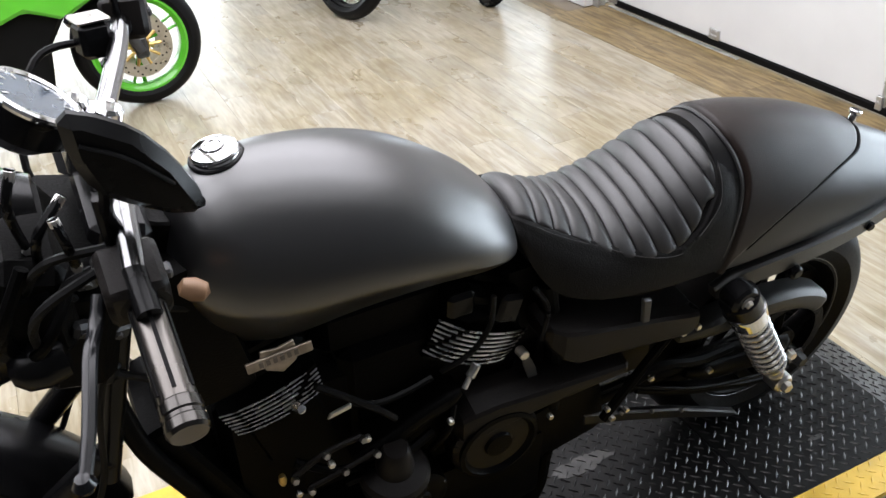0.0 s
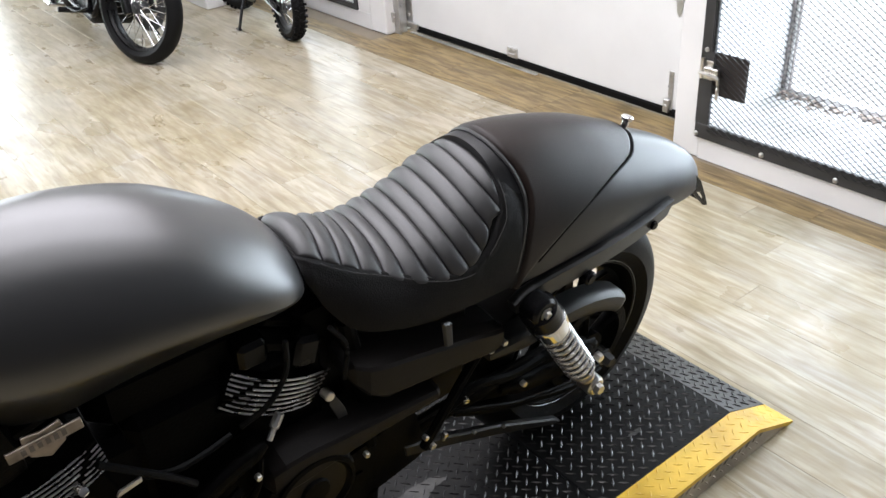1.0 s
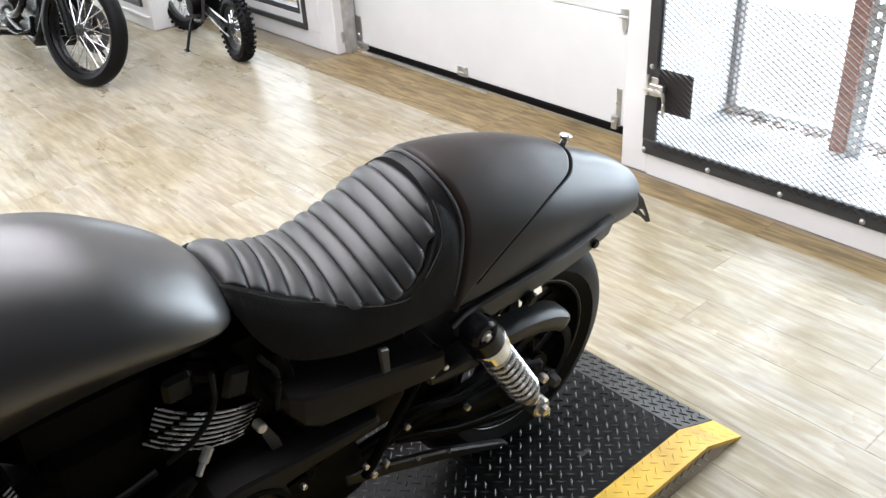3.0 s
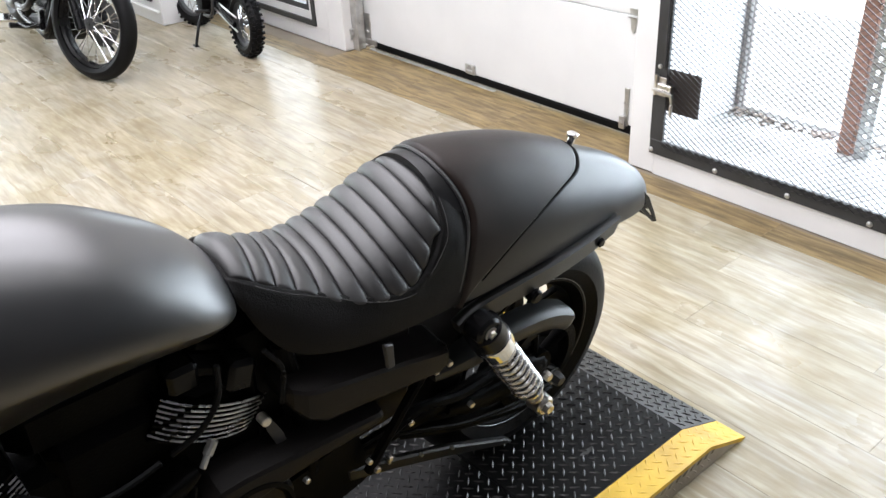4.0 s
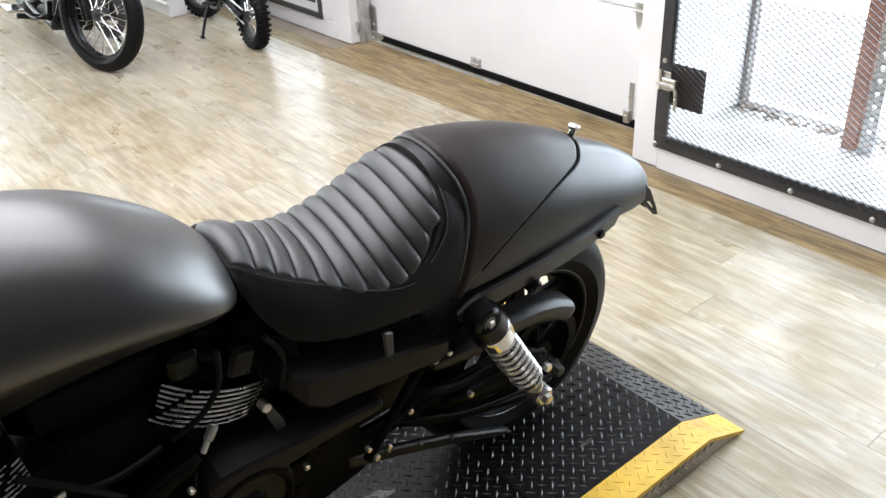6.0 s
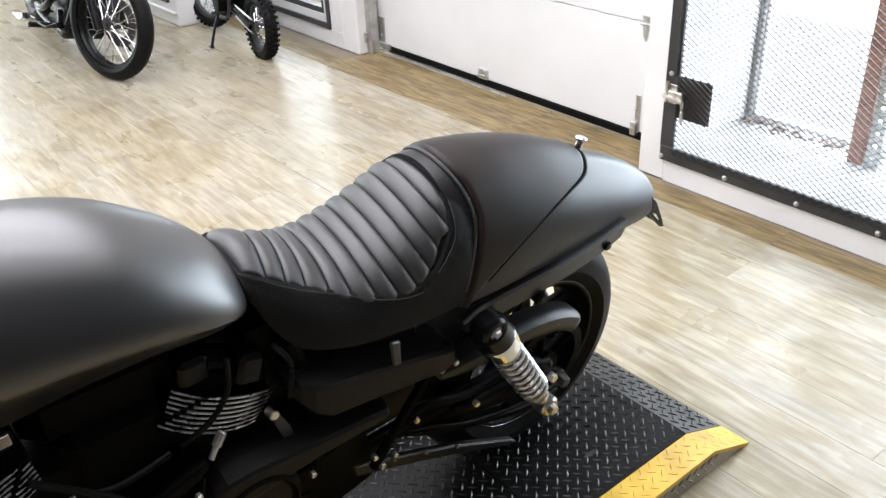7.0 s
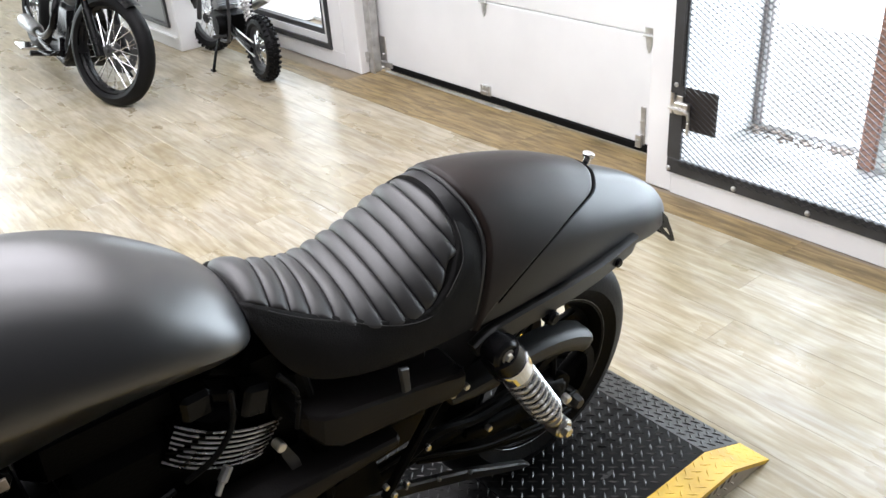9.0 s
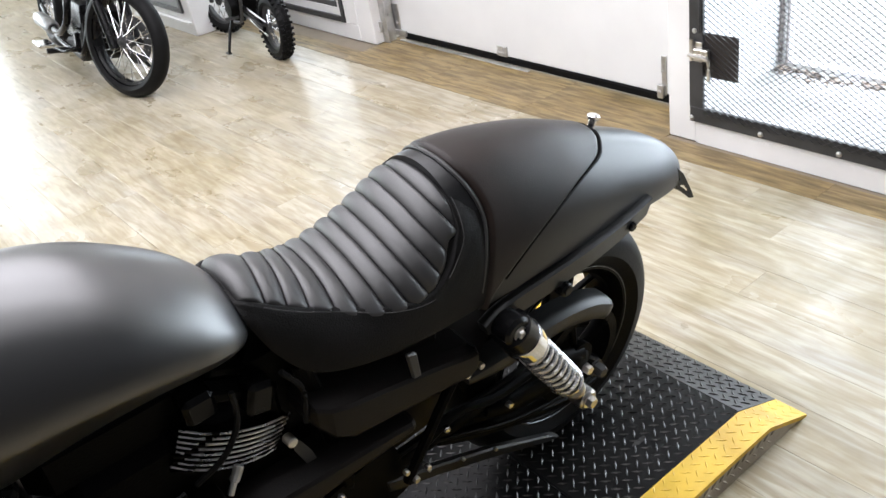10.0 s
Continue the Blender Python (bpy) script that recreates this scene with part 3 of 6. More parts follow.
tagged(part("tread_bar", treads(-0.75, SEAM - 0.004, 1.028, 1.662, 0.0325), M_TREAD, _d1, "", 20), kind="stuff")
tagged(part("tread_bar", treads(SEAM + 0.004, PXR - 0.004, 1.028, 1.662, 0.0325), M_TREAD, _d2, "", 20), kind="stuff")
tagged(part("tread_bar", treads(PXR + 0.004, PXE - 0.004, 1.028, 1.662, 0.0325), M_TREAD, _d3, "", 20), kind="stuff")
for _bx, _by, _br, _sd in ((1.045, 1.335, 0.085, 3), (1.565, 1.135, 0.022, 5)):
    _w = random.Random(_sd)
    _o = [(_bx + _br * (0.75 + 0.4 * _w.random()) * math.cos(2 * math.pi * k / 22), _by + 0.30 * _br * (0.6 + 0.6 * _w.random()) * math.sin(2 * math.pi * k / 22)) for k in range(22)]
    part("worn_patch", bm_plate(_o, 0.0006, Matrix.Translation((0, 0, PZ + 0.0004))), M_WORN, _d1 if _bx < SEAM else _d2, "patch worn to bare metal")
for _xa, _xb in ((-0.75, SEAM - 0.004), (SEAM + 0.004, PXE)):
    _e1 = part("edge_strip", deck(_xa, _xb, PY0, 1.024), M_YELLOW, _plat, "yellow painted edge strip")
    tagged(part("tread_bar", treads(_xa + 0.003, _xb - 0.004, PY0 + 0.002, 1.022, 0.0325, None, 0.0011), M_YELLOW, _e1, "", 20), kind="stuff")
# The seam is an open gap; its dark is drawn as this strip.
part("seam_rubber", span(SEAM - 0.003, SEAM + 0.003, PY0 - 0.002, 1.664, PZ - 0.02, PZ + 0.002), M_SEAL, _plat, "black strip drawn for the shade in the open seam")
_e2 = part("edge_strip", deck(-0.75, PXE, 1.666, PY1), M_YELLOW, _plat, "yellow painted edge strip")
_sk = part("side_skirt", bm_plate([(-0.75, 0.001), (-0.75, PZ - 0.012), (PXR, PZ - 0.012), (PXE - 0.03, 0.001)], 0.006, Matrix.Translation((0, PY0 + 0.006, 0)) @ pose(0, 0, 0, 90, 0, 0)), M_BARE, _plat, "worn tread plate side")
tagged(part("tread_bar", treads(-0.75, PXR + 0.02, 0.004, PZ - 0.014, 0.0280, PY0 + 0.0028), M_BARE, _sk, "", 20), kind="stuff")
part("side_skirt", bm_plate([(-0.75, 0.001), (-0.75, PZ - 0.012), (PXR, PZ - 0.012), (PXE - 0.03, 0.001)], 0.006, Matrix.Translation((0, PY1 - 0.006, 0)) @ pose(0, 0, 0, 90, 0, 0)), M_BARE, _plat)
part("end_plate", span(-0.756, -0.75, PY0, PY1, 0.001, PZ), M_BARE, _plat)
part("hinge_rod", bm_rod((SEAM, 1.026, PZ - 0.002), (SEAM, 1.664, PZ - 0.002), 0.003, 8), M_BLACKSTEEL, _plat)

# ---- the motorcycle on the platform ----
C = 1.225
AX, AZ, WR = 1.466, 0.362, 0.296
FX = AX - 1.53
bike = thing("motorcycle", (0.6, C, PZ), "satin black cruiser motorcycle with ribbed solo seat, on a lift platform", "motorcycle")


def table(x, pts):
    """Smooth interpolation through (x, value) pairs."""
    xs, ys = [p[0] for p in pts], [p[1] for p in pts]
    if x <= xs[0]:
        return ys[0]
    if x >= xs[-1]:
        return ys[-1]
    i = max(k for k in range(len(xs)) if xs[k] <= x)
    i = min(i, len(xs) - 2)
    h = xs[i + 1] - xs[i]
    t = (x - xs[i]) / h

    def slope(k):
        a, b = max(k - 1, 0), min(k + 1, len(xs) - 1)
        return (ys[b] - ys[a]) / (xs[b] - xs[a])
    m0, m1 = slope(i) * h, slope(i + 1) * h
    return (2 * t ** 3 - 3 * t * t + 1) * ys[i] + (t ** 3 - 2 * t * t + t) * m0 + (3 * t * t - 2 * t ** 3) * ys[i + 1] + (t ** 3 - t * t) * m1


def sstep(a, b, x):
    t = max(0.0, min(1.0, (x - a) / (b - a)))
    return t * t * (3 - 2 * t)


# fuel tank
T_TOP = [(0.255, 1.035), (0.27, 1.070), (0.31, 1.098), (0.37, 1.112), (0.44, 1.110), (0.52, 1.094), (0.60, 1.064), (0.67, 1.021), (0.72, 0.983), (0.752, 0.950), (0.770, 0.922), (0.778, 0.890)]
T_LOW = [(0.255, 0.883), (0.3, 0.814), (0.38, 0.779), (0.5, 0.793), (0.62, 0.802), (0.70, 0.800), (0.75, 0.808), (0.778, 0.832)]
T_HALF = [(0.255, 0.060), (0.27, 0.092), (0.31, 0.120), (0.37, 0.139), (0.45, 0.150), (0.53, 0.153), (0.61, 0.150), (0.68, 0.138), (0.73, 0.119), (0.758, 0.096), (0.772, 0.068), (0.778, 0.036)]


def tank_point(x, a, out=0.0):
    zt, zb, w = table(x, T_TOP), table(x, T_LOW), table(x, T_HALF)
    zm = zb + 0.50 * (zt - zb)
    s, c = math.sin(a), math.cos(a)
    n = 1.88 if c > 0 else 1.75
    y = (w + out) * math.copysign(abs(s) ** (2 / n), s)
    if c >= 0:
        z = zm + (zt - zm + out) * abs(c) ** (2 / n)
        z -= 0.0035 * math.exp(-((abs(a) - 0.80) / 0.10) ** 2)
    else:
        z = zm - (zm - zb) * abs(c) ** (2 / n)
        y *= 1 - 0.42 * (abs(c) ** 1.2)
    return Vector((x, C + y, z))


_xs = [0.255 + (0.778 - 0.255) * (0.5 - 0.5 * math.cos(math.pi * i / 46)) for i in range(47)]
tank = part("fuel_tank", bm_grid([[tank_point(x, 2 * math.pi * j / 64) for j in range(64)] for x in _xs], close_v=True, cap=True), M_TANK, bike, "satin black teardrop fuel tank")
# filler cap
_cap_at = (0.349, C + 0.016, 1.108)
_cm = Matrix.Translation(_cap_at) @ pose(0, 0, 0, 0, -7, 0)
part("cap_collar", bm_lathe([(0.038, -0.014), (0.038, 0.000), (0.036, 0.002), (0.026, 0.002)], 36, _cm), M_GLOSS, tank)
part("filler_cap", bm_lathe([(0, 0.016), (0.010, 0.016), (0.012, 0.018), (0.014, 0.018), (0.016, 0.015), (0.026, 0.014), (0.031, 0.012), (0.0325, 0.009), (0.0318, 0.006), (0.0325, 0.005), (0.0325, 0.001), (0, 0.001)], 40, _cm, cap=False), M_CHROME, tank, "round chrome filler cap")
# tank badge: a plain bar on a shield
_bm = Matrix.Translation((0.355, C - 0.1455, 0.875)) @ pose(0, 0, 0, 78, 0, 0) @ pose(0, 0, 0, 0, 0, 3)
_badge = part("badge", bm_plate([(-0.024, 0.020), (0.0, 0.016), (0.024, 0.020), (0.026, 0.004), (0.022, -0.012), (0.0, -0.024), (-0.022, -0.012), (-0.026, 0.004)], 0.005, _bm, 0.001), M_PEWTER, tank, "antique pewter tank badge")
part("badge_bar", bm_plate([(-0.047, 0.008), (0.047, 0.008), (0.047, -0.008), (-0.047, -0.008)], 0.005, _bm @ Matrix.Translation((0, 0.002, 0.003)), 0.001), M_PEWTER, _badge)
part("badge_bars", join(*[bm_plate([(-0.03 + 0.01 * k, 0.004), (-0.024 + 0.01 * k, 0.004), (-0.024 + 0.01 * k, -0.004), (-0.03 + 0.01 * k, -0.004)], 0.002, _bm @ Matrix.Translation((0, 0.002, 0.006))) for k in range(6)]), mat("dark_badge_enamel", (0.16, 0.135, 0.11), 0.5), _badge)

# solo seat with cross ribs
S_TOP = [(0.765, 0.925), (0.785, 0.935), (0.82, 0.924), (0.87, 0.896), (0.92, 0.8735), (0.97, 0.869), (1.03, 0.885), (1.08, 0.9095), (1.13, 0.938), (1.19, 0.946)]
S_LOW = [(0.765, 0.895), (0.79, 0.832), (0.83, 0.78), (0.9, 0.756), (1.0, 0.742), (1.19, 0.727)]
S_HALF = [(0.765, 0.080), (0.785, 0.100), (0.83, 0.122), (0.90, 0.142), (1.0, 0.152), (1.10, 0.152), (1.19, 0.148)]
# each seam between ribs: its station on the spine, its slant and its bow down the side
SEAMS = [(0.824, 0.031, 0.0098), (0.858, 0.036, 0.0055), (0.8875, 0.033, 0.004), (0.918, 0.022, 0.002), (0.947, 0.0236, 0.0141), (0.979, 0.0228, 0.0205),
         (1.008, 0.0228, 0.0263), (1.038, 0.0231, 0.0312), (1.0685, 0.0232, 0.0347), (1.0965, 0.0232, 0.0385), (1.1265, 0.0254, 0.0501)]
P_SIDE = [(0.778, 0.74), (0.84, 0.735), (0.89, 0.745), (0.926, 0.805), (0.96, 0.935), (1.0, 1.075), (1.03, 1.15), (1.06, 1.185), (1.088, 1.145), (1.114, 1.04), (1.137, 0.86)]
P_REAR = [(0.0, 1.158), (0.3, 1.153), (0.55, 1.148), (0.8, 1.142), (0.95, 1.133), (1.05, 1.114), (1.16, 1.083), (1.2, 1.05)]


def panel_inside(x, a):
    """How far (in metres, roughly) a point lies inside the ribbed panel."""
    a = abs(a)
    return min((table(x, P_SIDE) - a) * 0.13, table(a, P_REAR) - x)


def seam_at(k, a):
    """The station of seam k at angle a; seam -1 is the front edge of the panel, the last its rear edge."""
    if k < 0:
        return 0.772
    if k >= len(SEAMS):
        return table(abs(a), P_REAR) + 0.02 * max(a, 0.0)
    g, slant, bow = SEAMS[k]
    return g + slant * a + bow * a * a * (0.3 if a > 0 else 1.0)


def seat_skin(x, a, h=0.0):
    zt, zb, w = table(x, S_TOP), table(x, S_LOW), table(x, S_HALF)
    s, c = math.sin(a), max(0.0, math.cos(a))
    n = 2.15 + 0.25 * sstep(0.85, 1.0, x)
    y = w * math.copysign(abs(s) ** (2 / n), s)
    z = zb + (zt - zb) * c ** (2 / n)
    return Vector((x, C + y, z)) + Vector((0, s * (zt - zb), c * w)).normalized() * h


def seat_point(x, a):
    d = panel_inside(x, a)
    h = -0.0070 * sstep(0.0, 0.007, d) - 0.0016 * math.exp(-((d + 0.003) / 0.0022) ** 2) + 0.0016 * sstep(-0.03, -0.006, d)
    return seat_skin(x, a, h - 0.003 * sstep(1.16, 1.19, x))


_us = [0.765 + (1.192 - 0.765) * i / 230 for i in range(231)]
_vs = [(-1 + 2 * j / 130) * math.pi / 2 for j in range(131)]
_rows = [[seat_point(x, a) for a in _vs] for x in _us]
_rows = [[Vector((0.772, C + (p.y - C) * 0.6, (p.z - 0.90) * 0.6 + 0.895)) for p in _rows[0]]] + _rows
seat = part("seat", bm_grid(_rows), M_SKIRT, bike, "black grained vinyl solo seat", 80)
part("seat_pan", bm_grid([[(x, C + s * table(x, S_HALF) * 0.97, table(x, S_LOW) + 0.006) for s in (-1, -0.5, 0, 0.5, 1)] for x in _us[::10]]), M_PLASTIC, seat)


def seat_rib(k):
    """One padded cross rib between two seams, pillowed and pinched at its ends."""
    rows = []
    last = k == len(SEAMS)
    for i in range(17):
        u = 0.5 - 0.5 * math.cos(math.pi * i / 16)

        def station(a):
            return seam_at(k - 1, a) + (seam_at(k, a) - seam_at(k - 1, a)) * u
        end = 0.81
        if not last:
            end = 0.3
            while end < 1.32 and table(station(end), P_SIDE) > end:
                end += 0.004
        row = []
        for j in range(73):
            v = math.sin((-1 + j / 36) * math.pi / 2)
            a = v * end
            e = min(1.0, (1 - abs(v)) * end * 0.13 / 0.012)
            wide = min(1.0, (seam_at(k, a) - seam_at(k - 1, a)) / 0.022)
            puff = max(0.0, 1 - abs(2 * u - 1) ** 2.3) ** 0.62 * (1 - (1 - e) ** 2) ** 0.5
            row.append(seat_skin(station(a), a, -0.0060 + 0.0092 * puff * max(0.15, wide)))
        rows.append(row)
    return bm_grid(rows)


for _k in range(len(SEAMS) + 1):
    part("seat_rib", seat_rib(_k), M_VINYL, seat, "smooth black vinyl rib", 80)

_edge = [(table(abs(a), P_REAR) + 0.007, a) for a in (1.15 - 2.30 * k / 60 for k in range(61))]
_side = [(0.80 + 0.26 * k / 40, table(0.80 + 0.26 * k / 40, P_SIDE) + 0.055) for k in range(41)]
part("stitching", join(*[bm_tube([seat_point(x, a) + Vector((0, 0, 0.0004)) for x, a in q], 0.0008, 5, 0) for q in (_edge, [(x, -a) for x, a in _side], _side)]), mat("grey_thread", (0.04, 0.039, 0.038), 0.7), seat, "grey stitched seam")

# tail cowl
C_TOP = [(1.098, 0.952), (1.177, 0.96), (1.257, 0.952), (1.339, 0.934), (1.434, 0.905), (1.53, 0.864), (1.617, 0.825), (1.727, 0.771), (1.808, 0.718), (1.852, 0.675), (1.874, 0.641)]
C_LOW = [(1.123, 0.721), (1.33, 0.713), (1.54, 0.689), (1.702, 0.651), (1.832, 0.62), (1.874, 0.626)]
C_HALF = [(1.1, 0.146), (1.256, 0.145), (1.415, 0.134), (1.576, 0.112), (1.717, 0.088), (1.805, 0.062), (1.849, 0.04), (1.874, 0.016)]


def cowl_point(x, a, out=0.0):
    zt, zb, w = table(x, C_TOP), table(x, C_LOW), table(x, C_HALF)
    s, c = math.sin(a), max(0.0, math.cos(a))
    n = 2.15
    p = Vector((x, C + w * math.copysign(abs(s) ** (2 / n), s), zb + (zt - zb) * c ** (2 / n)))
    return p + Vector((0, s * (zt - zb), c * w)).normalized() * out


_cx = [1.15 + 0.724 * (1 - (1 - i / 60) ** 1.5) for i in range(61)]
_ca = [(-1 + 2 * j / 48) * math.pi / 2 for j in range(49)]
cowl = part("tail_cowl", bm_grid([[cowl_point(x, a) for a in _ca] + [cowl_point(x, a, -0.012) for a in reversed(_ca)] for x in _cx], close_v=True, cap=True), M_COWL, bike, "satin black tail cowl")


def pad_front(a):
    return table(abs(a), [(0.0, 1.180), (0.3, 1.184), (0.617, 1.195), (0.855, 1.199), (1.064, 1.190), (1.421, 1.163), (1.57, 1.150)])


def pad_rear(a):
    return table(abs(a), [(0.0, 1.568), (0.25, 1.564), (0.47, 1.545), (0.65, 1.520), (0.8, 1.474), (1.05, 1.376), (1.25, 1.288), (1.45, 1.204), (1.56, 1.172)])


_prow = []
for _i in range(81):
    _t = _i / 80
    _r = []
    for _a in _ca:
        _f, _b = pad_front(_a), pad_rear(_a)
        _e = min(_t, 1 - _t) * (_b - _f)
        _r.append(cowl_point(_f + (_b - _f) * _t, _a, -0.010 + 0.018 * min(1.0, max(0.0, _e) / 0.010) ** 0.5))
    _prow.append(_r)
part("pillion_cover", bm_grid(_prow), M_PAD, cowl, "brown-black pillion pad cover", 70)
for _nm, _fn, _w in (("front_piping", pad_front, 0.0034), ("rear_seam", pad_rear, 0.0042)):
    part(_nm, bm_tube([cowl_point(_fn(a) - (0.004 if _fn is pad_front else -0.0045), a, 0.002 if _fn is pad_front else 0.0012) for a in _ca[2:-2]], _w, 6, 0), M_VINYL if _fn is pad_front else M_SEAL, cowl)
# thumb screw on the cowl
_sm = Matrix.Translation((1.586, C, 0.839)) @ pose(0, 0, 0, 0, 14, 0)
part("cowl_screw", bm_lathe([(0, -0.01), (0.008, -0.01), (0.008, 0.012), (0.0075, 0.018), (0.012, 0.019), (0.013, 0.021), (0.013, 0.026), (0.011, 0.028), (0, 0.028)], 20, _sm, cap=False), M_CHROME, cowl, "chrome thumb screw")
# licence bracket under the tail
_tb = part("tail_bracket", bm_tube([(1.884, C - 0.05, 0.560), (1.884, C + 0.05, 0.560)], 0.004, 6, 0), M_GLOSS, bike, "black slotted tail bracket")
for _s in (-1, 1):
    _pm = Matrix.Translation((0, C + _s * 0.05, 0)) @ pose(0, 0, 0, 90, 0, 0)
    part("bracket_plate", join(
        bm_plate([(1.770, 0.686), (1.805, 0.675), (1.846, 0.635), (1.884, 0.573), (1.898, 0.546), (1.888, 0.549), (1.867, 0.583), (1.833, 0.627), (1.797, 0.660), (1.770, 0.670)], 0.004, _pm, 0.0008),
        bm_plate([(1.760, 0.668), (1.775, 0.655), (1.820, 0.611), (1.879, 0.553), (1.888, 0.549), (1.884, 0.560), (1.825, 0.620), (1.780, 0.665)], 0.004, _pm, 0.0008),
        bm_plate([(1.821, 0.619), (1.829, 0.611), (1.851, 0.601), (1.843, 0.617), (1.833, 0.627)], 0.004, _pm, 0.0008)), M_GLOSS, _tb)

# fender struts below the cowl: flat bars with a slanted rear end


def flat_bar(pts, halves, thick):
    line = smooth_line(pts, 6)
    rows = []
    for i, p in enumerate(line):
        t = i / (len(line) - 1)
        d = line[min(i + 1, len(line) - 1)] - line[max(i - 1, 0)]
        up = Vector((-d.z, 0, d.x)).normalized()
        h = table(t, halves)
        rows.append([p + up * (h * u) + d.normalized() * (0.012 * u if t > 0.97 else 0.0) + Vector((0, thick * v, 0)) for u, v in ((-1, -0.6), (-0.86, -1), (0.82, -1), (1, -0.5), (1, 0.6), (0.86, 1), (-0.86, 1), (-1, 0.6))])
    return bm_grid(rows, close_v=True, cap=True)


for _s in (-1, 1):
    _strut = part("fender_strut", flat_bar([(1.161, C + _s * 0.142, 0.668), (1.221, C + _s * 0.146, 0.684), (1.386, C + _s * 0.142, 0.684), (1.522, C + _s * 0.128, 0.680), (1.640, C + _s * 0.108, 0.680)], [(0, 0.014), (0.15, 0.021), (0.6, 0.021), (1.0, 0.017)], 0.011), M_STRUT, bike, "black steel fender strut")
    part("bolt", bm_bolt((1.568, C + _s * 0.134, 0.675), (0, _s, 0), 0.010, 0.006), M_GLOSS, _strut)
    part("lug", join(bm_rod((1.352, C + _s * 0.140, 0.655), (1.352, C + _s * 0.166, 0.655), 0.015, 18, 0.003), bm_rod((1.352, C + _s * 0.160, 0.655), (1.352, C + _s * 0.168, 0.655), 0.009, 12)), M_GLOSS, _strut)
# rear inner fender
_rf = []
for _i in range(31):
    _t = radians(68 + 92 * _i / 30)
    _rf.append([Vector((AX + 0.335 * math.cos(_t), C + q * 0.088, AZ + (0.335 - 0.02 * q * q) * math.sin(_t))) for q in (-1, -0.8, -0.4, 0, 0.4, 0.8, 1)])
part("rear_fender", bm_grid(_rf), M_PLASTIC, bike)


# ---- wheels ----
def bm_tyre(at, r, width, rim, n=64, groove=0.003, pieces=0):
    """A tyre about the y axis through at."""
    us = [-1 + 2 * k / 28 for k in range(29)]
    prof = [(rim, -width * 0.38)] + [(rim + (r - rim) * (0.32 + 0.68 * math.sqrt(max(0.0, 1 - u * u))), width / 2 * u) for u in us] + [(rim, width * 0.38)]
    bm = bm_lathe(prof, n, Matrix.Translation(at) @ pose(0, 0, 0, 90, 0, 0), cap=False)
    return bm


def bm_rim(at, R, width, depth=0.02):
    return bm_lathe([(R - depth, -width * 0.30), (R + 0.004, -width * 0.46), (R + 0.006, -width * 0.5), (R - 0.004, -width * 0.5), (R - depth - 0.004, -width * 0.33), (R - depth - 0.008, 0),
                     (R - depth - 0.004, width * 0.33), (R - 0.004, width * 0.5), (R + 0.006, width * 0.5), (R + 0.004, width * 0.46), (R - depth, width * 0.30)], 64,
                    Matrix.Translation(at) @ pose(0, 0, 0, 90, 0, 0), cap=False)


def cast_wheel(owner, at, r, width, rim, rim_mat, spoke_mat, spokes=7):
    at = Vector(at)
    w = part("wheel", bm_lathe([(0.0, -0.06), (0.030, -0.06), (0.034, -0.05), (0.034, 0.05), (0.030, 0.06), (0, 0.06)], 20, Matrix.Translation(at) @ pose(0, 0, 0, 90, 0, 0), cap=False), spoke_mat, owner)
    part("tyre", bm_tyre(at, r, width, rim), M_RUBBER, w, "black road tyre")
    part("rim", bm_rim(at, rim, width * 0.82), rim_mat, w)
    for k in range(spokes):
        a = 2 * math.pi * k / spokes + 0.35
        for d in (-0.13, 0.13):
            p0 = at + Vector((0.03 * math.cos(a), 0.018 * (1 if d > 0 else -1), 0.03 * math.sin(a)))
            p1 = at + Vector(((rim - 0.018) * math.cos(a + d), 0, (rim - 0.018) * math.sin(a + d)))
            part("spoke", bm_tube([p0, (p0 + p1) / 2 + Vector((0, 0.008 * (1 if d > 0 else -1), 0)), p1], (0.012, 0.009), 8, 3, 0.7), spoke_mat, w)
    return w


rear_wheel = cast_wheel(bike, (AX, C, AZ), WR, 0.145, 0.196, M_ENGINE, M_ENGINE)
part("rim_stripe", bm_ring(0.1985, 0.0007, Matrix.Translation((AX, C - 0.0605, AZ)) @ pose(0, 0, 0, 90, 0, 0), 64, 6), M_ALLOY, rear_wheel, "thin silver rim line")
part("brake_disc", bm_lathe([(0.07, -0.002), (0.115, -0.002), (0.115, 0.002), (0.07, 0.002), (0.07, -0.002)], 40, Matrix.Translation((AX, C + 0.065, AZ)) @ pose(0, 0, 0, 90, 0, 0), cap=False), M_BLACKSTEEL, rear_wheel)
FW = Vector((-0.205, C + 0.10, 0.392))
front_wheel = cast_wheel(bike, FW, 0.318, 0.105, 0.232, M_GLOSS, M_GLOSS)
STEER = Matrix.Translation(FW - Vector(bike["base"])) @ pose(0, 0, 0, 0, 0, -16) @ Matrix.Translation(Vector(bike["base"]) - FW)
for _o in [front_wheel] + list(front_wheel.children):
    _o.data.transform(STEER)

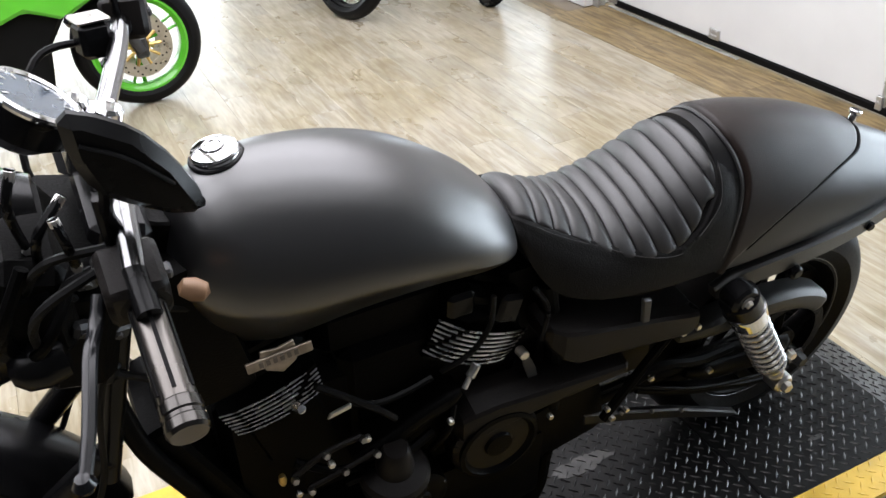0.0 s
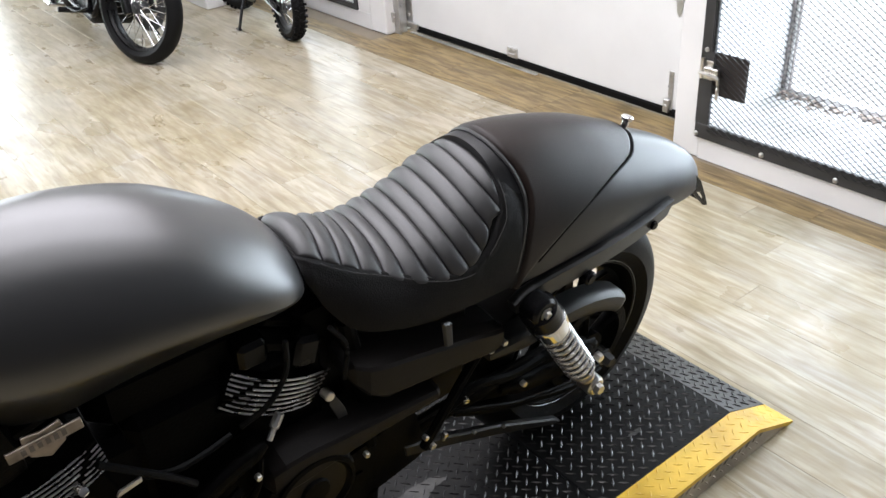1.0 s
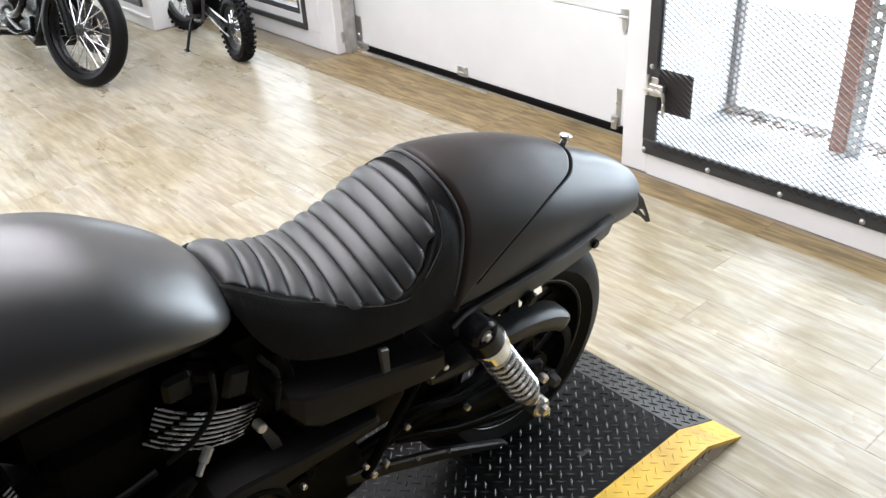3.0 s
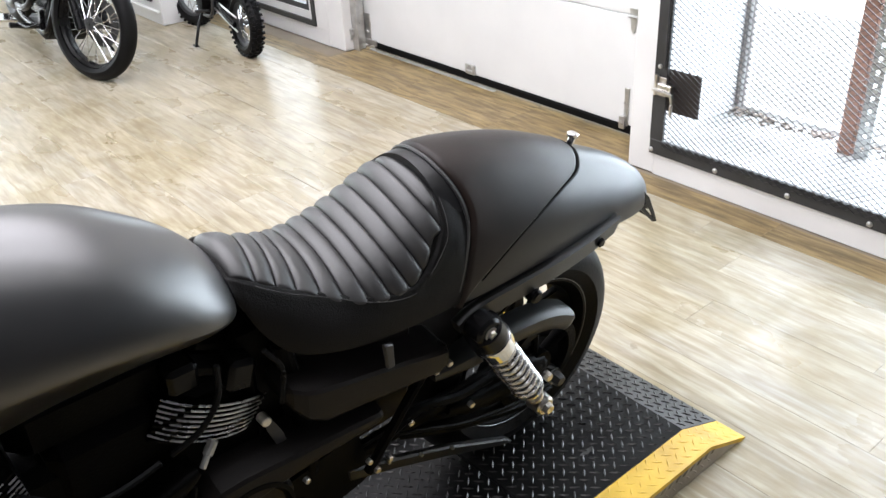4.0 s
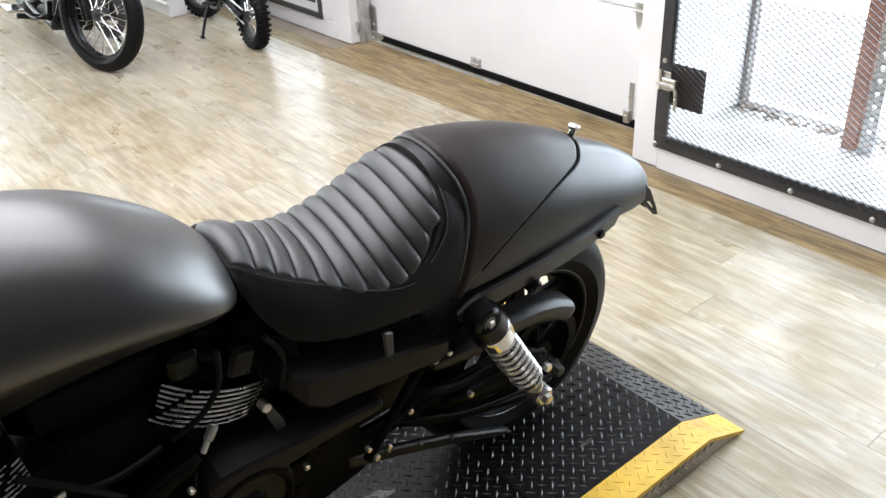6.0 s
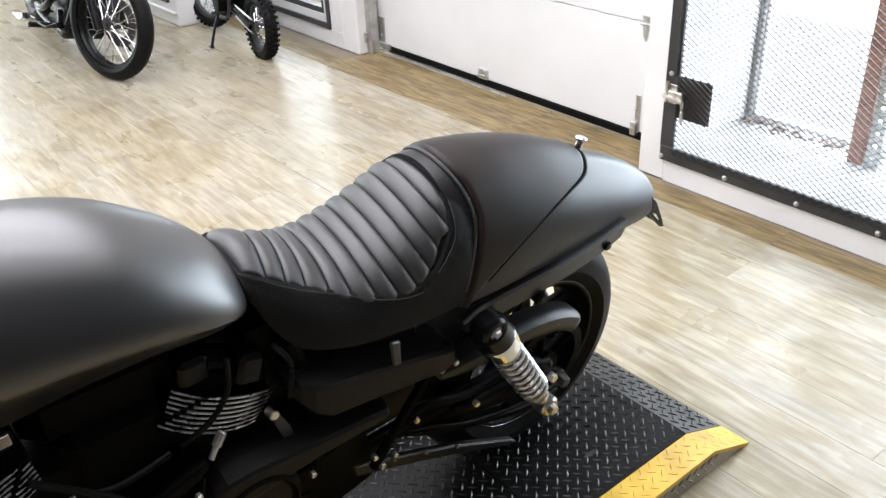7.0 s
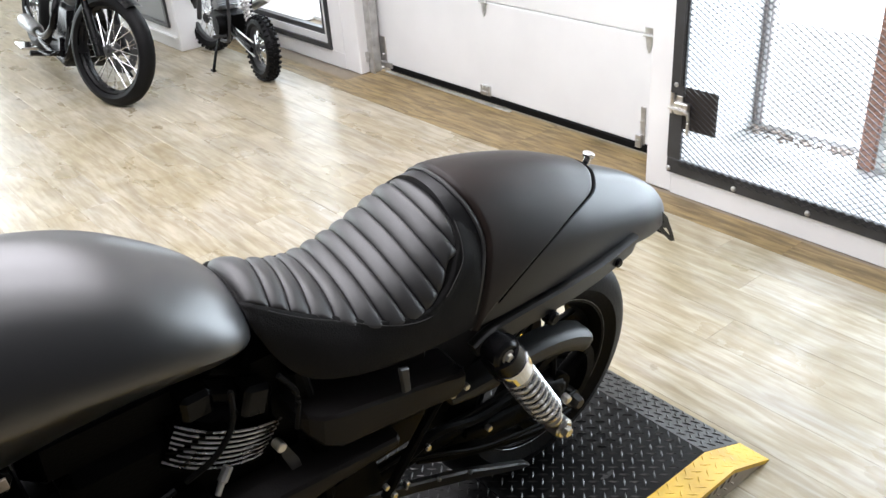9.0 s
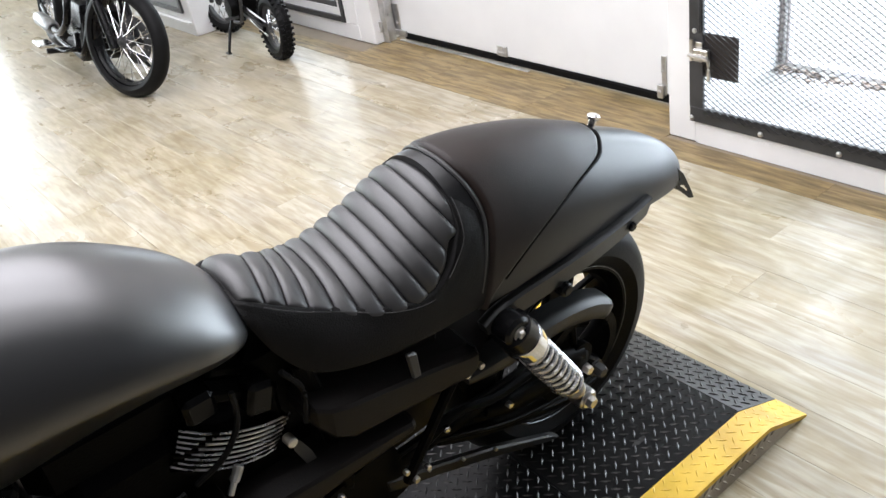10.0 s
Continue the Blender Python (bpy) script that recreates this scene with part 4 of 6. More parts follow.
# swingarm, pulley, belt, guards
part("swingarm", join(*[bm_tube([(0.90, C + s * 0.07, 0.38), (1.05, C + s * 0.08, 0.40), (1.25, C + s * 0.085, 0.40), (1.38, C + s * 0.095, 0.39), (1.47, C + s * 0.10, 0.366)], 0.017, 12, 6, 1.3) for s in (-1, 1)], bm_rod((0.90, C - 0.09, 0.36), (0.90, C + 0.09, 0.36), 0.03, 16)), M_ENGINE, bike, "black steel swingarm")
part("adjuster_bolt", bm_bolt((1.408, C - 0.172, 0.418), (0, -1, 0), 0.011, 0.012), M_STEEL, bike)
part("axle_nut", bm_lathe([(0, 0.022), (0.012, 0.022), (0.016, 0.016), (0.016, 0), (0.022, 0), (0.022, -0.004), (0, -0.004)], 6, Matrix.Translation((AX, C - 0.150, AZ)) @ pose(0, 0, 0, 90, 0, 0), cap=False), M_BLACKSTEEL, rear_wheel)
_pul = part("rear_pulley", bm_lathe([(0.098, -0.006), (0.112, -0.006), (0.120, 0.0), (0.120, 0.02), (0.098, 0.02), (0.098, -0.006)], 48, Matrix.Translation((AX, C - 0.082, AZ)) @ pose(0, 0, 0, 90, 0, 0), cap=False), M_ENGINE, rear_wheel, "black belt pulley with open spokes")
part("pulley_hub", bm_lathe([(0, 0.0), (0.030, 0.0), (0.036, 0.004), (0.036, 0.02), (0, 0.02)], 24, Matrix.Translation((AX, C - 0.086, AZ)) @ pose(0, 0, 0, 90, 0, 0), cap=False), M_ENGINE, _pul)
for _k in range(5):
    _a = 2 * math.pi * _k / 5 + 0.5
    part("pulley_spoke", bm_tube([(AX + 0.030 * math.cos(_a), C - 0.085, AZ + 0.030 * math.sin(_a)), (AX + 0.104 * math.cos(_a), C - 0.085, AZ + 0.104 * math.sin(_a))], (0.013, 0.018), 8, 0, 0.6), M_ENGINE, _pul)


def guard(points, half, thick_in, depth):
    """A moulded guard: a rounded strip along a line, half its width, standing depth proud of the side."""
    line = smooth_line(points, 8)
    rows = []
    for i, p in enumerate(line):
        d = (line[min(i + 1, len(line) - 1)] - line[max(i - 1, 0)])
        nrm = Vector((-d.z, 0, d.x)).normalized()
        t = i / (len(line) - 1)
        hw = half(t) if callable(half) else half
        e = min(1.0, 5 * t + 0.25, 5 * (1 - t) + 0.25) ** 0.5
        hw *= e
        prof = [(-1, 0.0), (-0.98, 0.5), (-0.8, 0.86), (-0.4, 1.0), (0.1, 1.0), (0.6, 0.94), (0.88, 0.7), (1, 0.3), (1, 0.0)]
        rows.append([p + nrm * (hw * u) + Vector((0, -depth * v * e, 0)) for u, v in prof] + [p - nrm * hw + Vector((0, thick_in, 0)), p + nrm * hw + Vector((0, thick_in, 0))][::-1])
    return bm_grid(rows, close_v=True, cap=True)


part("belt_guard", guard([(1.150, C - 0.09, 0.512), (1.25, C - 0.09, 0.520), (1.345, C - 0.09, 0.520), (1.420, C - 0.09, 0.512), (1.482, C - 0.09, 0.494), (1.525, C - 0.09, 0.470), (1.552, C - 0.09, 0.442)], lambda t: 0.022 + 0.006 * t, 0.02, 0.034), M_GUARD, bike, "black upper belt guard with a rounded end")
part("drive_belt", join(bm_tube([(0.833, C - 0.085, 0.415), (1.453, C - 0.085, 0.426)], 0.006, 6, 0, 1.0)), M_RUBBER, bike)
part("lower_belt_guard", guard([(1.071, C - 0.095, 0.394), (1.207, C - 0.10, 0.338), (1.344, C - 0.10, 0.286), (1.434, C - 0.10, 0.261), (1.523, C - 0.10, 0.255)], 0.010, 0.012, 0.014), M_ENGINE, bike)
part("pulley_cover", guard([(1.190, C - 0.10, 0.396), (1.289, C - 0.10, 0.373), (1.399, C - 0.10, 0.358), (1.486, C - 0.10, 0.352)], lambda t: 0.020 + 0.016 * t, 0.012, 0.020), M_ENGINE, bike)
_lg = part("lower_guard", bm_plate([(0.940, 0.392), (0.956, 0.386), (1.057, 0.341), (1.201, 0.274), (1.393, 0.164), (1.412, 0.141), (1.369, 0.155), (1.205, 0.240), (1.057, 0.310), (0.946, 0.357)], 0.018, Matrix.Translation((0, C - 0.094, 0)) @ pose(0, 0, 0, 90, 0, 0), 0.004), M_GUARD, bike, "long black lower guard with a pointed tip")
for _b in ((1.039, 0.360), (1.124, 0.320), (1.212, 0.278)):
    part("bolt", bm_bolt((_b[0], C - 0.104, _b[1] - 0.012), (0, -1, 0), 0.0045, 0.004), M_STEEL, _lg)
for _b in ((1.067, 0.470), (1.227, 0.415), (1.124, 0.571), (1.158, 0.572), (1.479, 0.329), (0.987, 0.393)):
    part("bolt", bm_bolt((_b[0], C - 0.132, _b[1]), (0, -1, 0), 0.0075, 0.007), M_STEEL, bike)

# rear shocks
_lab0 = 90
for _s in (-1, 1):
    a, b = Vector((1.198, C + _s * 0.170, 0.668)), Vector((1.398, C + _s * 0.170, 0.345))
    d = (b - a).normalized()
    _m = axis_to(a, b)
    sh = part("shock", bm_rod(a + d * 0.03, b - d * 0.03, 0.012, 14), M_STEEL, bike, "chrome coil-over rear shock")
    part("top_mount", join(bm_rod(a + Vector((0, -0.026, 0)), a + Vector((0, 0.022, 0)), 0.030, 24, 0.006), bm_lathe([(0.024, -0.004), (0.038, 0.006), (0.0385, 0.046), (0.034, 0.052), (0, 0.052)], 28, _m, cap=False)), M_GLOSS, sh, "black round shock mount")
    part("preload_ring", bm_lathe([(0.030, 0.046), (0.040, 0.046), (0.041, 0.050), (0.041, 0.056), (0.0375, 0.060), (0.0375, 0.090), (0.030, 0.092)], 32, _m, cap=True), M_CHROME, sh)
    part("warning_label", bm_grid([[_m @ Vector((0.0379 * math.cos(t), 0.0379 * math.sin(t), h)) for t in (radians(_lab0 + 6 * k) for k in range(9))] for h in (0.066, 0.084)]), M_BRASS, sh, "small yellow label")
    _turns, _h0, _h1 = 8.5, 0.092, 0.296
    part("spring", bm_tube([_m @ Vector((0.0300 * math.cos(t), 0.0300 * math.sin(t), _h0 + (_h1 - _h0) * t / (2 * math.pi * _turns))) for t in (2 * math.pi * _turns * k / 230 for k in range(231))], 0.0054, 8, 0), M_SPRING, sh, "silver coil spring")
    part("damper", bm_lathe([(0.019, 0.09), (0.019, 0.292), (0, 0.292)], 20, _m, cap=False), M_SEAL, sh)
    part("lower_eye", join(bm_lathe([(0, 0.290), (0.032, 0.292), (0.032, 0.299), (0.020, 0.306), (0.017, 0.330), (0.022, 0.335), (0.022, 0.345), (0, 0.347)], 22, _m, cap=False), bm_rod(b + Vector((0, -0.024, 0)), b + Vector((0, 0.020, 0)), 0.024, 20, 0.005), bm_bolt(b + Vector((0, _s * 0.022, 0)), (0, _s, 0), 0.014, 0.014)), M_STEEL, sh)
    part("bolt", join(bm_bolt(a + Vector((0, _s * 0.026, 0)), (0, _s, 0), 0.009, 0.008), bm_lathe([(0, 0), (0.014, 0), (0.014, 0.002), (0, 0.002)], 16, axis_to(a + Vector((0, _s * 0.026, 0)), a + Vector((0, _s, 0))), cap=False)), M_STEEL, sh)

# side cover below the seat: a long faceted box with a sloping upper face


def faceted(stations, side):
    """Rows of (x, top, crease, bottom, how far out); the upper face slopes from top to crease."""
    rows = []
    for x, zt, zc, zb, o in stations:
        rows.append([Vector((x, C + side * q, z)) for q, z in ((0.06, zt + 0.002), (o - 0.042, zt), (o - 0.036, zt - 0.002), (o - 0.006, zc + 0.006), (o - 0.001, zc), (o, zc - 0.007), (o - 0.001, zb + 0.010), (o - 0.006, zb + 0.002), (0.06, zb))])
    return bm_grid(rows, close_v=True, cap=True)


COVER = [(0.810, 0.712, 0.698, 0.676, 0.118), (0.822, 0.717, 0.700, 0.655, 0.132), (0.842, 0.712, 0.692, 0.630, 0.144), (0.875, 0.702, 0.684, 0.609, 0.148), (0.95, 0.680, 0.668, 0.600, 0.149), (1.05, 0.650, 0.644, 0.584, 0.149), (1.125, 0.628, 0.622, 0.571, 0.148), (1.148, 0.620, 0.612, 0.572, 0.142), (1.158, 0.612, 0.604, 0.580, 0.128)]
_cov = part("side_cover", faceted(COVER, -1), M_PLASTIC, bike, "black moulded side cover", 18)
part("side_cover", faceted(COVER, 1), M_PLASTIC, bike, "black moulded side cover")
part("cover_strap", bm_plate([(0.986, 0.728), (1.007, 0.722), (1.012, 0.665), (0.995, 0.667)], 0.010, Matrix.Translation((0, C - 0.150, 0)) @ pose(0, 0, 0, 90, 0, 0), 0.003), M_BLACKSTEEL, _cov, "grey rubber strap")
part("electrics_box", join(bm_box(0.16, 0.13, 0.20, Matrix.Translation((0.835, C, 0.715)), 0.012), bm_box(0.14, 0.10, 0.24, Matrix.Translation((0.79, C, 0.60)), 0.012)), M_ENGINE, bike)
part("battery_box", bm_box(0.28, 0.16, 0.28, Matrix.Translation((0.979, C, 0.562)), 0.02), M_PLASTIC, bike)

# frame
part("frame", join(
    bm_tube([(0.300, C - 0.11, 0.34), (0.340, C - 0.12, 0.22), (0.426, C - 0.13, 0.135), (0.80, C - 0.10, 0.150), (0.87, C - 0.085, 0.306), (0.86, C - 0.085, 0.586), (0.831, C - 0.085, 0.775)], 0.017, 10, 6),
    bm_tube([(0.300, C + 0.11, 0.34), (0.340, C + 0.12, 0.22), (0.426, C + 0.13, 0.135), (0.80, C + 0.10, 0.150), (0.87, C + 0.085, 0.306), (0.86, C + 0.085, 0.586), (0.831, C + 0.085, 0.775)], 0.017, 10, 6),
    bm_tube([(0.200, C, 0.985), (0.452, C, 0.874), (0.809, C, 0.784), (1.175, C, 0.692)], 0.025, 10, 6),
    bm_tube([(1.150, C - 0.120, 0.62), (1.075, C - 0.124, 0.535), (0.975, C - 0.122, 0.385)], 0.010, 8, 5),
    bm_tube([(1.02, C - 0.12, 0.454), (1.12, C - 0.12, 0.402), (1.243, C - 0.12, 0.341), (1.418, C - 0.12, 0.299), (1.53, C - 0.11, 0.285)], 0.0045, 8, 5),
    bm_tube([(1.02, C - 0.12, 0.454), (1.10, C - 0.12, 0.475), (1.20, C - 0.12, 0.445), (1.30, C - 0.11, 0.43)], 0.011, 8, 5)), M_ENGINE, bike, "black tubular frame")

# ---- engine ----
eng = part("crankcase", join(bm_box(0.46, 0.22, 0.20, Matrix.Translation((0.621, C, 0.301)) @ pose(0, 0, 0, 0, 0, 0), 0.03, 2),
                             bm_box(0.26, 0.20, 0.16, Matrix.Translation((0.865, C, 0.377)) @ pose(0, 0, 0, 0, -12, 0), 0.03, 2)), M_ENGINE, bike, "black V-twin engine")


def cylinder(base, lean, n, length):
    """A finned cylinder that leans in the bike's plane; thin fins with bright edges on its side."""
    m = Matrix.Translation(base) @ pose(0, 0, 0, 0, lean, 0)
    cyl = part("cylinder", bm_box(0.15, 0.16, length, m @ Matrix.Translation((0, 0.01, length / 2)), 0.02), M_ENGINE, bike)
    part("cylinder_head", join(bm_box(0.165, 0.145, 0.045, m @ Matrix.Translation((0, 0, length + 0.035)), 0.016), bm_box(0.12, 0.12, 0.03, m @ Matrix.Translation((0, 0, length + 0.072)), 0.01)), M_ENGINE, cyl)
    return m, cyl


def fin_set(m, cyl, n, z0, pitch, w, gap, bow=0.0):
    for k in range(n):
        z = z0 + k * pitch
        hw = w * (1 - 0.10 * ((n - 1 - k) / n))
        out = [(-hw, -0.06), (-hw, -0.085), (-hw * 0.7, -0.093), (0, -0.096), (hw * 0.7, -0.093), (hw, -0.085), (hw, -0.06)]
        part("fin", bm_plate(out + [(hw, 0.085), (-hw, 0.085)], 0.0045, m @ Matrix.Translation((0, 0, z)), 0.0), M_ENGINE, cyl)
        edge = []
        cut = gap - 0.0085 * (n - 1 - k)
        for s0, s1 in ((-hw, cut - 0.006), (cut + 0.006, hw)):
            if s1 - s0 < 0.01:
                continue
            pts = [(s0 + (s1 - s0) * i / 8, -0.0965 + 0.012 * (abs(s0 + (s1 - s0) * i / 8) / hw) ** 2.2, z + bow * ((s0 + (s1 - s0) * i / 8) / hw) ** 2) for i in range(9)]
            edge.append(bm_tube([m @ Vector(p) for p in pts], 0.0023, 6, 0))
        part("fin_edge", join(*edge), M_FIN, cyl, "bright machined fin edge")


_m1, _c1 = cylinder((0.601, C, 0.524), 28.7, 8, 0.235)
fin_set(_m1, _c1, 8, 0.157, 0.0094, 0.097, -0.040, 0.010)
_m2, _c2 = cylinder((0.393, C, 0.562), -15, 8, 0.19)
fin_set(_m2, _c2, 7, 0.140, 0.0092, 0.080, 0.068)
part("engine_core", join(bm_box(0.34, 0.15, 0.36, Matrix.Translation((0.633, C, 0.574)), 0.02), bm_box(0.30, 0.13, 0.30, Matrix.Translation((0.410, C, 0.571)), 0.02)), M_ENGINE, eng)

_pm = pose(0, 0, 0, 90, 0, 0)
_spk = part("sprocket_cover", bm_plate([(0.722 + 0.088 * math.cos(2 * math.pi * k / 32), 0.469 + 0.088 * math.sin(2 * math.pi * k / 32)) for k in range(32)], 0.055, Matrix.Translation((0, C - 0.110, 0)) @ _pm, 0.010), M_PLASTIC, bike, "round black sprocket cover with a long arm")
ARM = [(0.640, 0.556, 0.545, 0.520, 0.120), (0.652, 0.570, 0.556, 0.505, 0.136), (0.675, 0.581, 0.566, 0.500, 0.141), (0.72, 0.584, 0.569, 0.505, 0.142), (0.79, 0.579, 0.562, 0.513, 0.142), (0.86, 0.573, 0.556, 0.519, 0.142), (0.93, 0.566, 0.550, 0.521, 0.142), (0.992, 0.559, 0.543, 0.522, 0.141), (1.000, 0.556, 0.541, 0.524, 0.136)]
part("cover_arm", faceted(ARM, -1), M_PLASTIC, _spk, "", 18)
part("cover_ring", bm_lathe([(0.080, -0.004), (0.080, 0.006), (0.072, 0.008), (0.068, 0.002), (0.060, -0.002), (0.030, -0.002), (0.026, 0.006), (0, 0.008)], 36, Matrix.Translation((0.723, C - 0.1375, 0.469)) @ _pm, cap=False), M_ENGINE, _spk)
_alt = part("stator_cover", join(bm_lathe([(0, 0.040), (0.022, 0.040), (0.026, 0.034), (0.05, 0.034), (0.062, 0.026), (0.066, 0.0), (0.066, -0.03)], 32, Matrix.Translation((0.562, C - 0.105, 0.395)) @ _pm, cap=False), bm_box(0.030, 0.030, 0.09, Matrix.Translation((0.535, C - 0.135, 0.455)) @ pose(0, 0, 0, 0, 12, 0), 0.008)), M_ENGINE, eng, "black round engine cover")
for _k in range(6):
    _a = radians(60 * _k + 18)
    part("bolt", bm_bolt((0.562 + 0.058 * math.cos(_a), C - 0.128, 0.395 + 0.058 * math.sin(_a)), (0, -1, 0), 0.005, 0.006), M_BLACKSTEEL, _alt)
part("oil_pipe", bm_tube([(0.455, C - 0.12, 0.699), (0.503, C - 0.12, 0.677), (0.55, C - 0.12, 0.678), (0.600, C - 0.115, 0.684)], 0.0065, 8, 5), M_GLOSS, eng)
part("engine_bracket", bm_plate([(0.415, 0.694), (0.420, 0.704), (0.455, 0.712), (0.455, 0.702)], 0.006, Matrix.Translation((0, C - 0.13, 0)) @ _pm, 0.0015), M_STEEL, eng)
part("drain_nut", bm_lathe([(0, 0.015), (0.007, 0.013), (0.010, 0.0), (0.007, -0.012)], 12, Matrix.Translation((0.376, C - 0.12, 0.732)) @ pose(0, 0, 0, 60, 20, 0), cap=False), M_CHROME, eng)
for _p0, _p1, _r in (((0.36, 0.60), (0.47, 0.53), 0.008), ((0.44, 0.50), (0.60, 0.55), 0.009), ((0.33, 0.49), (0.42, 0.42), 0.007), ((0.60, 0.50), (0.64, 0.60), 0.007)):
    part("hose", bm_tube([(_p0[0], C - 0.115, _p0[1]), ((_p0[0] + _p1[0]) / 2, C - 0.135, (_p0[1] + _p1[1]) / 2 + 0.008), (_p1[0], C - 0.118, _p1[1])], _r, 8, 6), M_ENGINE, eng)
part("cam_cover", guard([(0.454, C - 0.115, 0.557), (0.517, C - 0.115, 0.576), (0.592, C - 0.115, 0.610), (0.653, C - 0.115, 0.628)], 0.016, 0.03, 0.018), M_ENGINE, bike)
part("pump_cap", bm_lathe([(0, 0.070), (0.020, 0.070), (0.024, 0.066), (0.034, 0.014), (0.056, 0.006), (0.062, -0.004), (0.060, -0.030), (0, -0.030)], 32, Matrix.Translation((0.520, C - 0.135, 0.512)) @ pose(0, 0, 0, 8, 0, 0), cap=False), M_PLASTIC, eng, "black flanged cap on the engine")
for _l0, _l1, _l2 in (((0.348, 0.601), (0.402, 0.633), (0.464, 0.638)), ((0.371, 0.559), (0.43, 0.575), (0.486, 0.588))):
    _lk = part("linkage_rod", bm_tube([(_l0[0], C - 0.14, _l0[1]), (_l1[0], C - 0.142, _l1[1]), (_l2[0], C - 0.14, _l2[1])], 0.0055, 8, 5), M_PLASTIC, eng, "black linkage rod")
    for _l in (_l0, _l1, _l2):
        part("bolt", bm_bolt((_l[0], C - 0.147, _l[1]), (0, -1, 0.4), 0.0065, 0.007), M_STEEL, _lk)
part("brass_fitting", bm_lathe([(0, 0.012), (0.005, 0.011), (0.007, 0.0), (0.005, -0.010), (0, -0.011)], 10, Matrix.Translation((0.332, C - 0.13, 0.591)), cap=False), M_BRASS, eng, "small brass fitting")
part("emblem_ring", bm_ring(0.017, 0.0022, Matrix.Translation((0.545, C - 0.150, 0.430)) @ pose(0, 0, 0, 70, 0, 0), 28, 6), M_CHROME, eng)
for _p in ((0.473, 0.63), (0.41, 0.60), (0.622, 0.591), (0.828, 0.494), (0.962, 0.443), (1.01, 0.418), (0.352, 0.56)):
    part("bolt", bm_bolt((_p[0], C - 0.142, _p[1]), (0, -1, 0), 0.0062, 0.006), M_STEEL, eng)
part("fin_bolt", bm_rod((0.777, C - 0.096, 0.651), (0.778, C - 0.118, 0.652), 0.0095, 12, 0.002), M_STEEL, eng)
part("tab", bm_plate([(0.780, 0.640), (0.793, 0.640), (0.812, 0.595), (0.822, 0.545), (0.812, 0.540), (0.797, 0.575), (0.782, 0.618)], 0.004, Matrix.Translation((0, C - 0.104, 0)) @ _pm, 0.001), M_BLACKSTEEL, eng, "dull grey metal tab")
part("spark_plug", join(bm_rod((0.690, C - 0.105, 0.664), (0.672, C - 0.113, 0.646), 0.0085, 10, 0.002), bm_rod((0.672, C - 0.113, 0.646), (0.660, C - 0.118, 0.630), 0.0055, 8)), M_RAW, eng)
part("cable", bm_tube([(0.706, C - 0.12, 0.824), (0.699, C - 0.125, 0.766), (0.665, C - 0.125, 0.719), (0.620, C - 0.11, 0.682)], 0.005, 6, 6), M_RUBBER, bike)
part("cable", bm_tube([(0.789, C - 0.11, 0.799), (0.812, C - 0.12, 0.754), (0.806, C - 0.12, 0.683)], 0.005, 6, 6), M_RUBBER, bike)
part("cable", bm_tube([(0.406, C - 0.12, 0.764), (0.491, C - 0.13, 0.682), (0.528, C - 0.13, 0.636)], 0.006, 6, 6), M_RUBBER, bike)
part("coil_cover", bm_box(0.045, 0.05, 0.06, Matrix.Translation((0.755, C - 0.075, 0.754)) @ pose(0, 0, 0, 0, 15, 0), 0.008), M_GLOSS, bike)
part("coil_cover", bm_box(0.05, 0.05, 0.05, Matrix.Translation((0.666, C - 0.07, 0.794)), 0.008), M_GLOSS, bike)
part("air_box", bm_box(0.28, 0.11, 0.12, Matrix.Translation((0.564, C, 0.784)), 0.03), M_ENGINE, bike)
part("exhaust", join(bm_tube([(0.473, C + 0.03, 0.574), (0.373, C + 0.10, 0.430), (0.424, C + 0.17, 0.217), (0.859, C + 0.19, 0.113), (1.647, C + 0.20, 0.127)], 0.032, 14, 8)), M_ENGINE, bike)
for _s in (-1, 1):
    part("downtube", bm_tube([(0.135, C + _s * 0.07, 0.86), (0.152, C + _s * 0.095, 0.740), (0.200, C + _s * 0.10, 0.613), (0.256, C + _s * 0.10, 0.468), (0.31, C + _s * 0.11, 0.33)], 0.015, 12, 6), M_ENGINE, bike)
_rad = part("radiator", bm_box(0.045, 0.17, 0.30, Matrix.Translation((0.225, C, 0.60)) @ pose(0, 0, 0, 0, -21, 0), 0.008), M_ENGINE, bike, "black radiator behind the front wheel")
for _k in range(9):
    part("radiator_fin", bm_box(0.004, 0.15, 0.006, Matrix.Translation((0.235 - 0.045 + 0.0118 * _k, C, 0.70 - 0.031 * _k)) @ pose(0, 0, 0, 0, -21, 0)), M_BLACKSTEEL, _rad)
part("foot_peg", join(bm_rod((0.477, C - 0.13, 0.245), (0.483, C - 0.27, 0.239), 0.016, 12, 0.004), bm_tube([(0.481, C - 0.24, 0.256), (0.335, C - 0.22, 0.257), (0.246, C - 0.22, 0.271)], 0.006, 8, 4)), M_GLOSS, bike)
part("side_stand", bm_tube([(0.45, C - 0.14, 0.22), (0.55, C - 0.26, 0.16), (0.60, C - 0.357, 0.122)], 0.011, 8, 5), M_GLOSS, bike)

